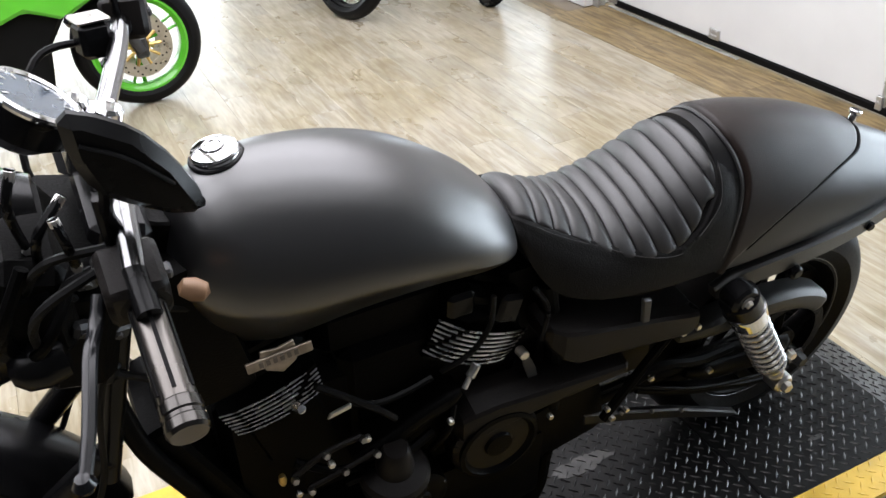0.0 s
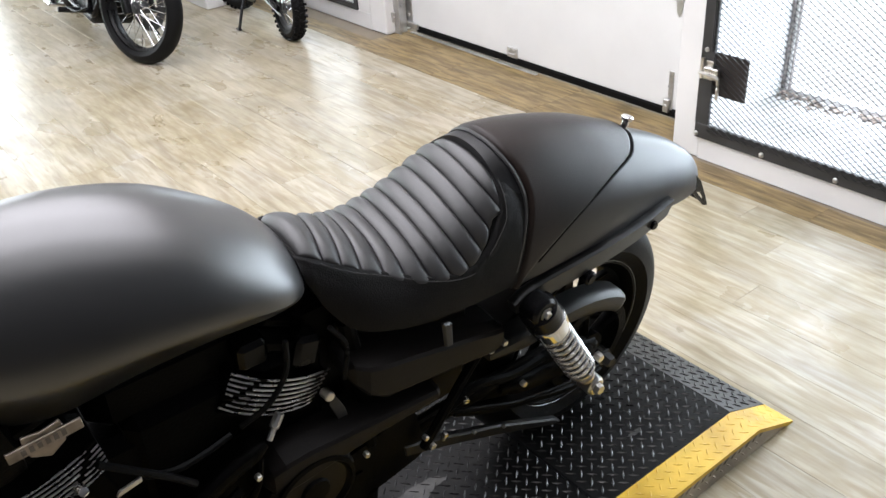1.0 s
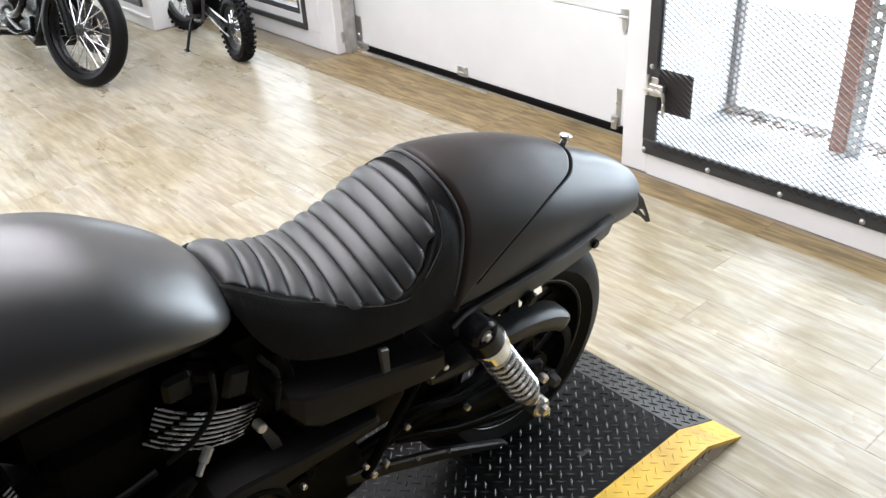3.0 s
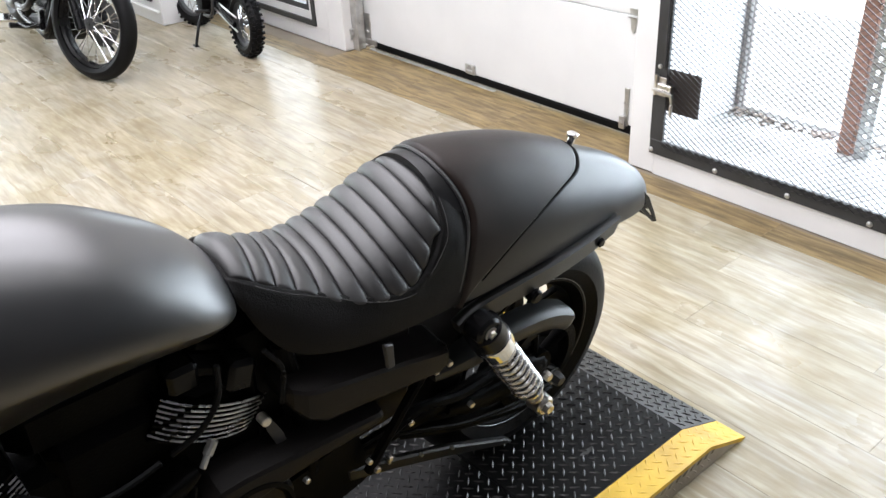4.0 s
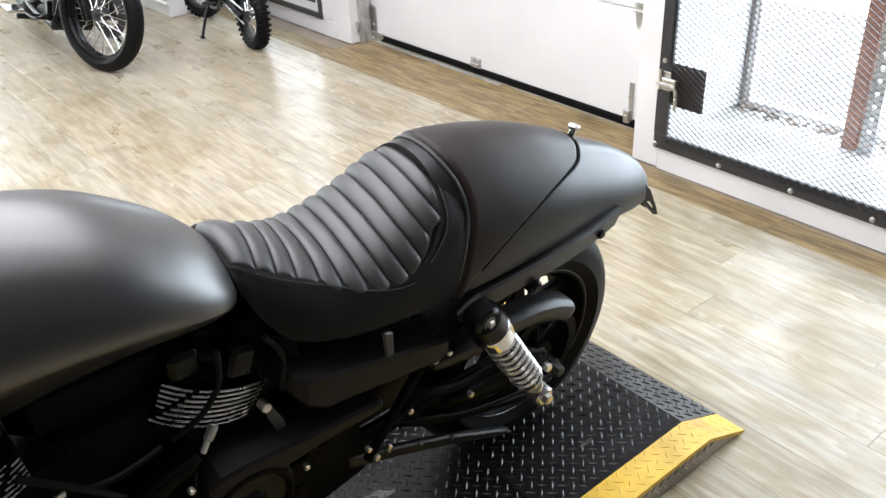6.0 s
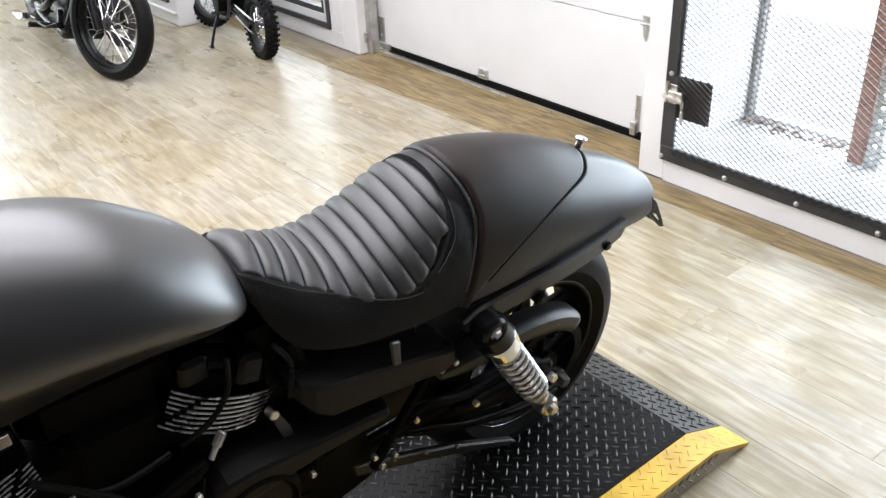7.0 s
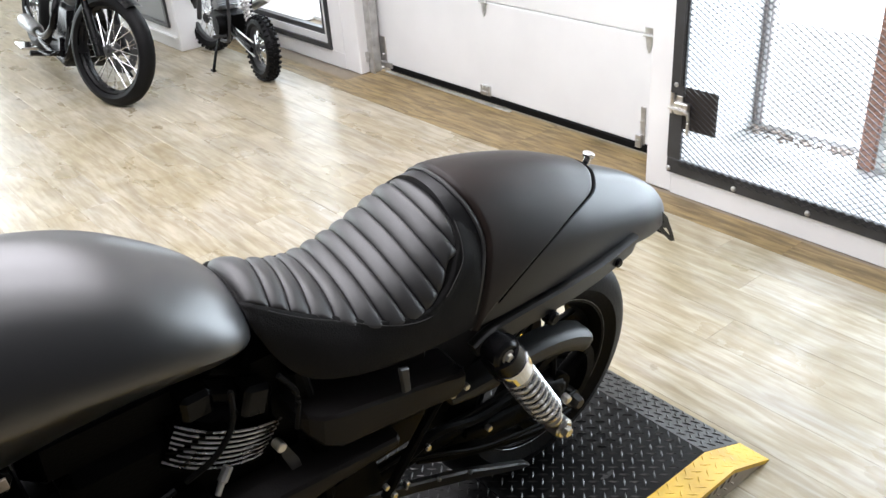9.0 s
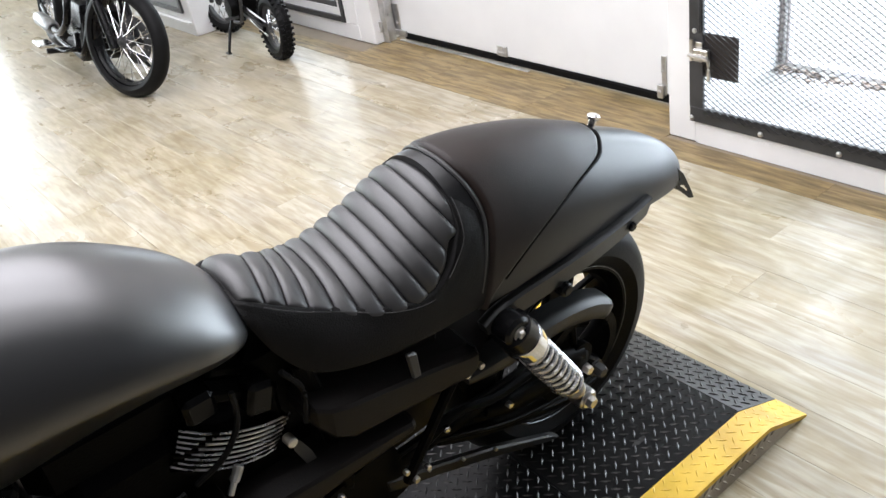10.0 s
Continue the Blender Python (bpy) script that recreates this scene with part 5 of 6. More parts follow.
# ---- front end ----
for _s in (-1, 1):
    _f = part("fork", bm_rod((0.213, C + _s * 0.095, 1.12), (0.098, C + _s * 0.095, 0.702), 0.0165, 16), M_GLOSS, bike)
    part("fork_slider", bm_rod((0.110, C + _s * 0.095, 0.75), (FW.x + 0.02 + _s * 0.026, FW.y + _s * 0.09, 0.40), 0.021, 16, 0.004), M_GLOSS, _f)
    part("brake_hose", bm_tube([(0.170, C + _s * 0.12, 1.003), (0.12, C + _s * 0.125, 0.869), (0.085, C + _s * 0.12, 0.705), (-0.02, C + _s * 0.11, 0.494)], 0.005, 6, 6), M_RUBBER, _f)
part("upper_clamp", bm_box(0.07, 0.25, 0.035, Matrix.Translation((0.204, C, 1.119)) @ pose(0, 0, 0, 0, 22, 0), 0.01), M_GLOSS, bike)
part("lower_clamp", bm_box(0.07, 0.25, 0.04, Matrix.Translation((0.125, C, 0.924)) @ pose(0, 0, 0, 0, 22, 0), 0.01), M_GLOSS, bike)
_ff = []
for _i in range(31):
    _t = radians(20 + 150 * _i / 30)
    _ff.append([Vector((FW.x + (0.352 - 0.030 * q * q) * math.cos(_t), FW.y + q * 0.075, FW.z + (0.352 - 0.030 * q * q) * math.sin(_t))) for q in (-1, -0.85, -0.5, 0, 0.5, 0.85, 1)])
part("front_fender", bm_grid(_ff), M_GLOSS, bike, "gloss black front fender").data.transform(STEER)
part("headlight", bm_lathe([(0.0, 0.16), (0.05, 0.155), (0.09, 0.12), (0.11, 0.05), (0.108, 0.0), (0.10, -0.006), (0.0, -0.014)], 32, axis_to((-0.03, C, 1.05), (0.10, C, 1.06)), cap=False), M_GLOSS, bike)
part("headlight_cowl", bm_grid([[Vector((-0.02 + 0.145 * u, C + (0.165 - 0.06 * u * u) * math.sin(t), 1.05 + (0.15 - 0.04 * u) * math.cos(t) - 0.02 * u)) for t in (2 * math.pi * k / 28 for k in range(28))] for u in (0.0, 0.25, 0.5, 0.75, 0.95, 1.0)], close_v=True, cap=True), M_GLOSS, bike, "black headlight cowl")
for _s in (-1, 1):
    _ind = part("indicator", bm_lathe([(0, -0.03), (0.024, -0.026), (0.030, 0.0), (0.026, 0.022), (0.014, 0.035), (0, 0.038)], 18, axis_to((0.085, C + _s * 0.170, 1.015), (-0.05, C + _s * 0.175, 1.01)), cap=False), M_GLOSS, bike)
    part("indicator_stem", bm_rod((0.085, C + _s * 0.165, 1.015), (0.11, C + _s * 0.09, 1.0), 0.009, 10), M_GLOSS, _ind)
    part("signal_lens", bm_lathe([(0, -0.016), (0.011, -0.011), (0.015, 0.003), (0.012, 0.018), (0, 0.024)], 18, axis_to((0.262, C + _s * 0.152, 1.043), (0.31, C + _s * 0.168, 1.022)), cap=False), mat("pale_amber_lens", (0.26, 0.15, 0.085), 0.45), bike, "pale amber signal lens")
part("headlight_bracket", join(bm_box(0.09, 0.20, 0.13, Matrix.Translation((0.085, C - 0.06, 1.075)) @ pose(0, 0, 0, 0, 20, 0), 0.02), bm_tube([(0.10, C - 0.17, 1.15), (0.06, C - 0.18, 1.08), (0.07, C - 0.15, 1.02), (0.13, C - 0.10, 0.98)], 0.008, 8, 6), bm_tube([(0.15, C - 0.15, 1.12), (0.10, C - 0.19, 1.06), (0.06, C - 0.16, 1.01)], 0.007, 8, 6)), M_ENGINE, bike)
part("fork_shroud", join(bm_box(0.09, 0.27, 0.17, Matrix.Translation((0.130, C - 0.01, 1.00)) @ pose(0, 0, 0, 0, 16, 0), 0.02), bm_box(0.10, 0.05, 0.12, Matrix.Translation((0.085, C - 0.14, 1.06)), 0.02)), M_ENGINE, bike)
part("headstock", join(bm_rod((0.235, C, 0.86), (0.265, C, 1.06), 0.036, 18, 0.004), bm_box(0.11, 0.17, 0.26, Matrix.Translation((0.262, C, 0.885)) @ pose(0, 0, 0, 0, -10, 0), 0.03, 2)), M_ENGINE, bike)
# handlebar, chrome-capped grips, controls
bar = part("handlebar", bm_tube([(0.204, C - 0.24, 1.162), (0.212, C - 0.17, 1.190), (0.222, C - 0.08, 1.180), (0.222, C + 0.06, 1.168), (0.240, C + 0.109, 1.170), (0.270, C + 0.18, 1.192), (0.288, C + 0.235, 1.204), (0.302, C + 0.31, 1.19)], 0.0135, 14, 8), mat("smoky_chrome", (0.26, 0.26, 0.265), 0.18, 1.0), bike, "chrome handlebar")
part("bar_end", bm_tube([(0.204, C - 0.24, 1.162), (0.205, C - 0.29, 1.142)], 0.0135, 12, 0), M_GLOSS, bar)
part("bar_end", bm_tube([(0.302, C + 0.31, 1.19), (0.33, C + 0.46, 1.14)], 0.0135, 12, 0), M_GLOSS, bar)
for _s in (-1, 1):
    part("riser", bm_rod((0.204, C + _s * 0.045, 1.131), (0.221, C + _s * 0.045, 1.199), 0.020, 14, 0.004), M_CHROME, bar)
for _s, _g0, _g1 in ((-1, Vector((0.205, C - 0.258, 1.130)), Vector((0.206, C - 0.402, 1.087))), (1, Vector((0.308, C + 0.335, 1.182)), Vector((0.335, C + 0.475, 1.135)))):
    _gm = axis_to(_g0, _g1)
    grip = part("grip", bm_lathe([(0.018, 0), (0.0195, 0.004), (0.0195, 0.118), (0.018, 0.120)], 24, _gm), mat("dull_grip_chrome", (0.14, 0.13, 0.12), 0.30, 1.0), bar, "dull chrome hand grip with black bands")
    for k in range(6):
        part("grip_band", bm_box(0.0042, 0.0022, 0.10, _gm @ pose(0, 0, 0, 0, 0, 60 * k) @ Matrix.Translation((0, 0.0198, 0.06))), M_RUBBER, grip)
    part("grip_cap", bm_lathe([(0.0185, 0.118), (0.0215, 0.120), (0.022, 0.126), (0.022, 0.132), (0.0205, 0.134), (0.0205, 0.138), (0.022, 0.140), (0.022, 0.150), (0.019, 0.154), (0, 0.154)], 24, _gm, cap=False), mat("smoked_chrome", (0.09, 0.085, 0.08), 0.25, 1.0), grip)
    part("grip_flange", bm_lathe([(0.016, -0.006), (0.026, -0.004), (0.027, 0.002), (0.019, 0.006)], 24, _gm), M_RUBBER, grip)
    _sw = part("switch_housing", bm_box(0.066, 0.062, 0.070, axis_to(_g0 + (_g0 - _g1) * 0.08, _g0 + (_g0 - _g1)) @ Matrix.Translation((0.004, 0, 0.020)), 0.018, 3), M_PLASTIC, bar, "black switch housing")
    part("switch", join(bm_box(0.012, 0.02, 0.012, Matrix.Translation(_g0 + Vector((0.030, _s * -0.03, 0.012))), 0.003), bm_box(0.02, 0.016, 0.010, Matrix.Translation(_g0 + Vector((0.006, _s * -0.03, 0.034))), 0.003)), M_BLACKSTEEL, _sw)
    _lv = [_g1 + (_g0 - _g1) * f + Vector(o) for f, o in ((1.18, (-0.040, 0, 0.0)), (1.0, (-0.052, 0, -0.010)), (0.72, (-0.065, 0, 0.0)), (0.25, (-0.083, 0, -0.003)), (-0.06, (-0.099, 0, -0.008)))]
    part("lever", join(bm_tube(_lv, (0.0085, 0.007), 10, 6, 0.75), bm_lathe([(0, -0.011), (0.007, -0.009), (0.0115, 0.0), (0.007, 0.009), (0, 0.011)], 14, Matrix.Translation(_lv[-1]), cap=False)), M_LEVER, bar, "gloss black hand lever")
    part("lever_perch", join(bm_box(0.04, 0.04, 0.03, Matrix.Translation(_g0 + Vector((-0.02, _s * -0.06, 0.012))), 0.008), bm_rod(_g0 + Vector((-0.015, _s * -0.06, 0.03)), _g0 + Vector((-0.015, _s * -0.06, 0.10)), 0.006, 8)), M_GLOSS, bar)
# brake reservoir on the far side of the bar
part("reservoir", bm_box(0.044, 0.040, 0.050, Matrix.Translation((0.250, C + 0.222, 1.206)) @ pose(0, 0, 0, -6, 4, 14), 0.007), M_GLOSS, bar, "black brake fluid reservoir")
part("reservoir_lid", bm_box(0.047, 0.043, 0.007, Matrix.Translation((0.251, C + 0.225, 1.234)) @ pose(0, 0, 0, -6, 4, 14), 0.003), M_STEEL, bar)
part("reservoir_mount", join(bm_box(0.022, 0.022, 0.03, Matrix.Translation((0.262, C + 0.215, 1.160)), 0.005), bm_tube([(0.258, C + 0.21, 1.15), (0.225, C + 0.17, 1.10), (0.19, C + 0.11, 1.04)], 0.006, 8, 5)), M_GLOSS, bar)
# chrome bar clamps and their bolts
for _q in ((0.208, C - 0.03, 1.206), (0.232, C + 0.01, 1.200), (0.198, C + 0.03, 1.210)):
    _cl = part("bar_clamp", join(bm_lathe([(0, -0.014), (0.014, -0.014), (0.017, -0.010), (0.017, 0.010), (0.013, 0.015), (0, 0.016)], 18, Matrix.Translation(_q) @ pose(0, 0, 0, 0, 18, 0), cap=False)), M_CHROME, bar, "chrome bar clamp")
    part("bolt", bm_bolt((_q[0] + 0.005, _q[1], _q[2] + 0.015), (0.3, 0, 1), 0.006, 0.007), M_STEEL, _cl)
for _h0, _h1, _h2 in (((0.145, C - 0.19, 1.215), (0.150, C - 0.20, 1.185), (0.152, C - 0.185, 1.145)), ((0.120, C - 0.13, 1.245), (0.105, C - 0.14, 1.205), (0.108, C - 0.125, 1.14)), ((0.16, C - 0.16, 1.22), (0.125, C - 0.18, 1.19), (0.115, C - 0.15, 1.13))):
    _hs = part("control_hose", bm_tube([_h0, _h1, _h2], 0.0055, 8, 6), M_GLOSS, bar)
    part("hose_fitting", bm_rod(_h0, Vector(_h0) + (Vector(_h1) - Vector(_h0)) * 0.35, 0.006, 10, 0.002), M_STEEL, _hs, "steel hose fitting")
    part("bolt", bm_bolt(_h2, (0, -1, 0.3), 0.006, 0.007), M_STEEL, _hs)
# mirrors
_mo = [(0.1755, 1.3456), (0.199, 1.340), (0.241, 1.312), (0.270, 1.270), (0.291, 1.2185), (0.2875, 1.203), (0.2645, 1.204), (0.223, 1.229), (0.190, 1.255), (0.1765, 1.298)]
mir = part("mirror", bm_plate(_mo, 0.030, Matrix.Translation((0, C - 0.222, 0)) @ pose(0, 0, 0, 90, 0, 0), 0.011), M_GLOSS, bar, "black teardrop mirror")
part("mirror_rib", bm_tube([(0.188, C - 0.238, 1.315), (0.225, C - 0.239, 1.292), (0.262, C - 0.239, 1.252)], 0.004, 8, 4, 0.6), M_SEAL, mir)
part("mirror_stem", bm_tube([(0.20, C - 0.215, 1.25), (0.196, C - 0.20, 1.21), (0.204, C - 0.19, 1.175)], 0.007, 8, 5), M_GLOSS, mir)
# clutch and throttle cables round the headlight
for _k, _cb in enumerate((((0.19, C - 0.20, 1.17), (0.12, C - 0.19, 1.16), (0.09, C - 0.13, 1.06), (0.15, C - 0.10, 0.95)), ((0.19, C - 0.21, 1.16), (0.10, C - 0.22, 1.12), (0.10, C - 0.14, 0.98), (0.20, C - 0.10, 0.86)), ((0.20, C - 0.19, 1.15), (0.13, C - 0.16, 1.10), (0.17, C - 0.11, 1.02), (0.26, C - 0.08, 0.95)), ((0.27, C + 0.25, 1.19), (0.17, C + 0.22, 1.19), (0.12, C + 0.14, 1.08), (0.17, C + 0.09, 0.96)))):
    part("cable", bm_tube(_cb, 0.0055, 7, 8), M_RUBBER, bar)
for _q in ((0.155, C - 0.135, 1.085), (0.135, C - 0.15, 1.03), (0.17, C - 0.12, 0.985)):
    part("cable_clamp", join(bm_box(0.03, 0.018, 0.022, Matrix.Translation(_q) @ pose(0, 0, 0, 10, 25, 30), 0.005), bm_bolt((_q[0], _q[1] - 0.009, _q[2]), (0, -1, 0), 0.005, 0.005)), M_BLACKSTEEL, bar)
# round gauge in its chrome bezel
_gm = Matrix.Translation((0.159, C, 1.250)) @ pose(0, 0, 0, 0, 38, 0)
gauge = part("gauge", bm_lathe([(0.0, -0.06), (0.03, -0.058), (0.05, -0.04), (0.054, -0.01), (0.054, 0.0), (0.0, 0.0)], 36, _gm, cap=False), M_GLOSS, bike, "round gauge in a chrome bezel")
part("bezel", bm_ring(0.052, 0.006, _gm, 48, 10), M_CHROME, gauge)
part("dial", bm_lathe([(0, 0.002), (0.047, 0.002), (0.047, 0.0), (0, 0.0)], 36, _gm, cap=False), M_DIAL, gauge)
part("dial_marks", join(*[bm_box(0.002, 0.008, 0.001, _gm @ pose(0, 0, 0, 0, 0, 30 * k) @ Matrix.Translation((0, 0.038, 0.003))) for k in range(-4, 5)]), M_FAIRWHITE, gauge)
part("gauge_bracket", bm_box(0.05, 0.06, 0.05, Matrix.Translation((0.185, C, 1.176)), 0.01), M_CHROME, bike)

# the bike leans on its side stand
_piv = Vector((0, C, 0.93))
LEAN = pose(*_piv) @ pose(0, 0, 0, 8.0, 0, 0) @ pose(*(-_piv))
bike.matrix_basis = LEAN @ Matrix.Translation(Vector(bike["base"]))

# ---- other motorcycles on the floor ----


def spoked_wheel(owner, at, r, width, rim, tyre_label, steer=0.0, spokes=36, knobs=False, rim_mat=None):
    """A wire wheel about local y, turned by steer degrees about the upright through at."""
    at = Vector(at)
    turn = Matrix.Translation(at) @ pose(0, 0, 0, 0, 0, steer) @ Matrix.Translation(-at)

    def put(bm):
        bm.transform(turn)
        return bm
    hub = part("wheel", put(bm_lathe([(0, -0.045), (0.012, -0.045), (0.014, -0.036), (0.035, -0.034), (0.035, -0.028), (0.018, -0.024), (0.018, 0.024), (0.035, 0.028), (0.035, 0.034), (0.014, 0.036), (0.012, 0.045), (0, 0.045)], 20, Matrix.Translation(at) @ pose(0, 0, 0, 90, 0, 0), cap=False)), M_BLACKSTEEL, owner)
    part("tyre", put(bm_tyre(at, r, width, rim)), M_RUBBER, hub, tyre_label)
    part("rim", put(bm_rim(at, rim, width * 0.62, 0.014)), rim_mat or M_GLOSS, hub)
    for k in range(spokes):
        a = 2 * math.pi * k / spokes
        sgn = 1 if k % 2 else -1
        lean = 0.55 if (k // 2) % 2 else -0.55
        p0 = at + Vector((0.033 * math.cos(a - lean), 0.030 * sgn, 0.033 * math.sin(a - lean)))
        p1 = at + Vector(((rim - 0.014) * math.cos(a), 0.006 * sgn, (rim - 0.014) * math.sin(a)))
        part("spoke", put(bm_tube([p0, p1], 0.0022, 5, 0)), M_CHROME, hub)
    if knobs:
        bl = []
        n = 34
        for k in range(n):
            a = 2 * math.pi * k / n
            for u, off in ((-0.36, 0.5), (0.0, 0.0), (0.36, 0.5)):
                b = a + off * 2 * math.pi / n
                rr = r * (1.0 - 0.22 * u * u)
                bl.append(bm_box(0.016, width * 0.24, 0.016, Matrix.Translation(at + Vector((rr * math.cos(b), u * width, rr * math.sin(b)))) @ pose(0, 0, 0, 0, 90 - math.degrees(b), 0) @ pose(0, 0, 0, -u * 70, 0, 0)))
        tagged(part("tread_knob", put(join(*bl)), M_RUBBER, hub), kind="stuff")
    return hub


# black bobber, its front wheel towards the lift
bob = thing("bobber", (0, 0, 0), "black bobber motorcycle with wire wheels, parked on the plank floor", "motorcycle")
BW, BR = 1.68, 0.315
spoked_wheel(bob, (0, 0, BR), BR, 0.10, 0.245, "black road tyre", 24)
spoked_wheel(bob, (-BW, 0, BR), BR, 0.13, 0.225, "wide black tyre", 0, 36, False, M_CHROME)
_st = pose(0, 0, 0, 0, 0, 24)
for _s in (-1, 1):
    _fk = part("fork", bm_rod(_st @ Vector((0.0, _s * 0.085, BR - 0.03)), _st @ Vector((-0.10, _s * 0.085, BR + 0.22)), 0.026, 14, 0.004), M_GLOSS, bob)
    part("stanchion", bm_rod(_st @ Vector((-0.10, _s * 0.085, BR + 0.22)), _st @ Vector((-0.27, _s * 0.085, 0.98)), 0.019, 14), M_GLOSS, _fk)
    part("reflector", bm_box(0.012, 0.012, 0.07, Matrix.Translation(_st @ Vector((-0.085, _s * 0.115, BR + 0.30))) @ pose(0, 0, 0, 0, -22, 24), 0.003), M_AMBER, _fk, "amber reflector")
_fe = [[_st @ Vector(((0.335 - 0.02 * q * q) * math.cos(t), q * 0.06, BR + (0.335 - 0.02 * q * q) * math.sin(t))) for q in (-1, -0.7, 0, 0.7, 1)] for t in (radians(55 + 75 * i / 14) for i in range(15))]
part("front_fender", bm_grid(_fe), M_GLOSS, bob)
part("brake_disc", bm_lathe([(0.08, -0.002), (0.135, -0.002), (0.135, 0.002), (0.08, 0.002), (0.08, -0.002)], 36, Matrix.Translation(_st @ Vector((0, 0.055, 0)) + Vector((0, 0, BR))) @ pose(0, 0, 0, 90, 0, 24), cap=False), M_BLACKSTEEL, bob)
part("crankcase", join(bm_box(0.42, 0.24, 0.24, Matrix.Translation((-0.72, 0, 0.34)), 0.05, 2), bm_lathe([(0, 0.05), (0.08, 0.045), (0.10, 0.03), (0.10, -0.02)], 24, Matrix.Translation((-0.80, 0.13, 0.34)) @ pose(0, 0, 0, -90, 0, 0), cap=False)), M_GLOSS, bob, "black crankcase")
part("skid_plate", bm_plate([(-0.36, 0.44), (-0.42, 0.20), (-0.58, 0.10), (-0.86, 0.12), (-0.92, 0.20), (-0.55, 0.26)], 0.26, pose(0, 0, 0, 90, 0, 0), 0.02), M_ENGINE, bob)
for _l in (-24, 24):
    _cm2 = Matrix.Translation((-0.72, 0, 0.44)) @ pose(0, 0, 0, 0, _l, 0)
    _cy = part("cylinder", bm_rod(_cm2 @ Vector((0, 0, 0)), _cm2 @ Vector((0, 0, 0.26)), 0.055, 16), M_RAW, bob)
    for _k in range(8):
        part("fin", bm_lathe([(0, 0), (0.085, 0), (0.085, 0.006), (0, 0.006)], 20, _cm2 @ Matrix.Translation((0, 0, 0.05 + 0.022 * _k)), cap=False), M_RAW, _cy)
    part("rocker_cover", bm_box(0.13, 0.13, 0.07, _cm2 @ Matrix.Translation((0, 0, 0.28)), 0.02, 2), M_CHROME, _cy)
part("air_cleaner", bm_lathe([(0, 0.05), (0.07, 0.048), (0.085, 0.035), (0.085, 0.0), (0, 0)], 28, Matrix.Translation((-0.72, 0.12, 0.58)) @ pose(0, 0, 0, -90, 0, 0), cap=False), M_CHROME, bob)
part("frame", join(*[bm_tube([(-0.27, s * 0.03, 0.86), (-0.33, s * 0.08, 0.55), (-0.42, s * 0.13, 0.22), (-0.60, s * 0.14, 0.17), (-1.05, s * 0.14, 0.18), (-1.55, s * 0.11, 0.31)], 0.016, 10, 6) for s in (-1, 1)], bm_tube([(-0.25, 0, 0.92), (-0.6, 0, 0.82), (-1.0, 0, 0.62), (-1.5, 0.0, 0.36)], 0.018, 10, 6)), M_GLOSS, bob)
for _s in (-1, 1):
    part("foot_peg", join(bm_rod((-0.50, _s * 0.14, 0.20), (-0.50, _s * 0.33, 0.205), 0.017, 12, 0.004), bm_tube([(-0.50, _s * 0.28, 0.22), (-0.36, _s * 0.26, 0.22), (-0.30, _s * 0.22, 0.25)], 0.007, 8, 4), bm_box(0.05, 0.03, 0.12, Matrix.Translation((-0.50, _s * 0.15, 0.24)), 0.008)), M_GLOSS, bob)
part("exhaust", bm_tube([(-0.60, -0.10, 0.58), (-0.50, -0.17, 0.50), (-0.52, -0.19, 0.36), (-0.70, -0.20, 0.27), (-0.92, -0.20, 0.27)], 0.022, 12, 7), M_GLOSS, bob, "black exhaust pipe")
part("muffler", bm_lathe([(0, 0), (0.030, 0.0), (0.044, 0.03), (0.046, 0.30), (0.040, 0.34), (0, 0.34)], 20, axis_to((-0.86, -0.20, 0.27), (-1.30, -0.21, 0.29)), cap=False), M_ALLOY, bob, "brushed alloy muffler")
part("floorboard", bm_box(0.20, 0.10, 0.02, Matrix.Translation((-1.02, -0.24, 0.15)), 0.006), M_CHROME, bob)
part("fuel_tank", bm_grid([[Vector((x, w * math.sin(t), z + h * math.cos(t))) for t in (2 * math.pi * k / 24 for k in range(24))] for x, w, h, z in ((-0.28, 0.03, 0.03, 0.92), (-0.34, 0.09, 0.08, 0.91), (-0.48, 0.13, 0.11, 0.89), (-0.65, 0.12, 0.10, 0.86), (-0.80, 0.06, 0.06, 0.82), (-0.84, 0.02, 0.02, 0.80))], close_v=True, cap=True), M_GLOSS, bob)
part("seat", bm_grid([[Vector((x, w * math.sin(t), z + h * math.cos(t))) for t in (2 * math.pi * k / 20 for k in range(20))] for x, w, h, z in ((-0.86, 0.04, 0.02, 0.70), (-0.92, 0.10, 0.035, 0.69), (-1.05, 0.14, 0.045, 0.68), (-1.16, 0.12, 0.05, 0.71), (-1.20, 0.05, 0.03, 0.73))], close_v=True, cap=True), M_VINYL, bob)
part("handlebar", bm_tube([(-0.30, -0.36, 1.02), (-0.27, -0.2, 1.03), (-0.26, 0, 1.0), (-0.27, 0.2, 1.03), (-0.30, 0.36, 1.02)], 0.013, 10, 6), M_GLOSS, bob)
part("side_stand", bm_tube([(-0.62, 0.15, 0.17), (-0.50, 0.24, 0.08), (-0.45, 0.27, 0.006)], 0.011, 8, 5), M_GLOSS, bob)
part("rear_fender", bm_grid([[Vector((-BW + (0.345 - 0.02 * q * q) * math.cos(t), q * 0.08, BR + (0.345 - 0.02 * q * q) * math.sin(t))) for q in (-1, -0.7, 0, 0.7, 1)] for t in (radians(40 + 120 * i / 20) for i in range(21))]), M_GLOSS, bob)
bob.matrix_basis = pose(1.87, 5.09, 0, 0, 0, -94) @ pose(0, 0, 0, -12, 0, 0)

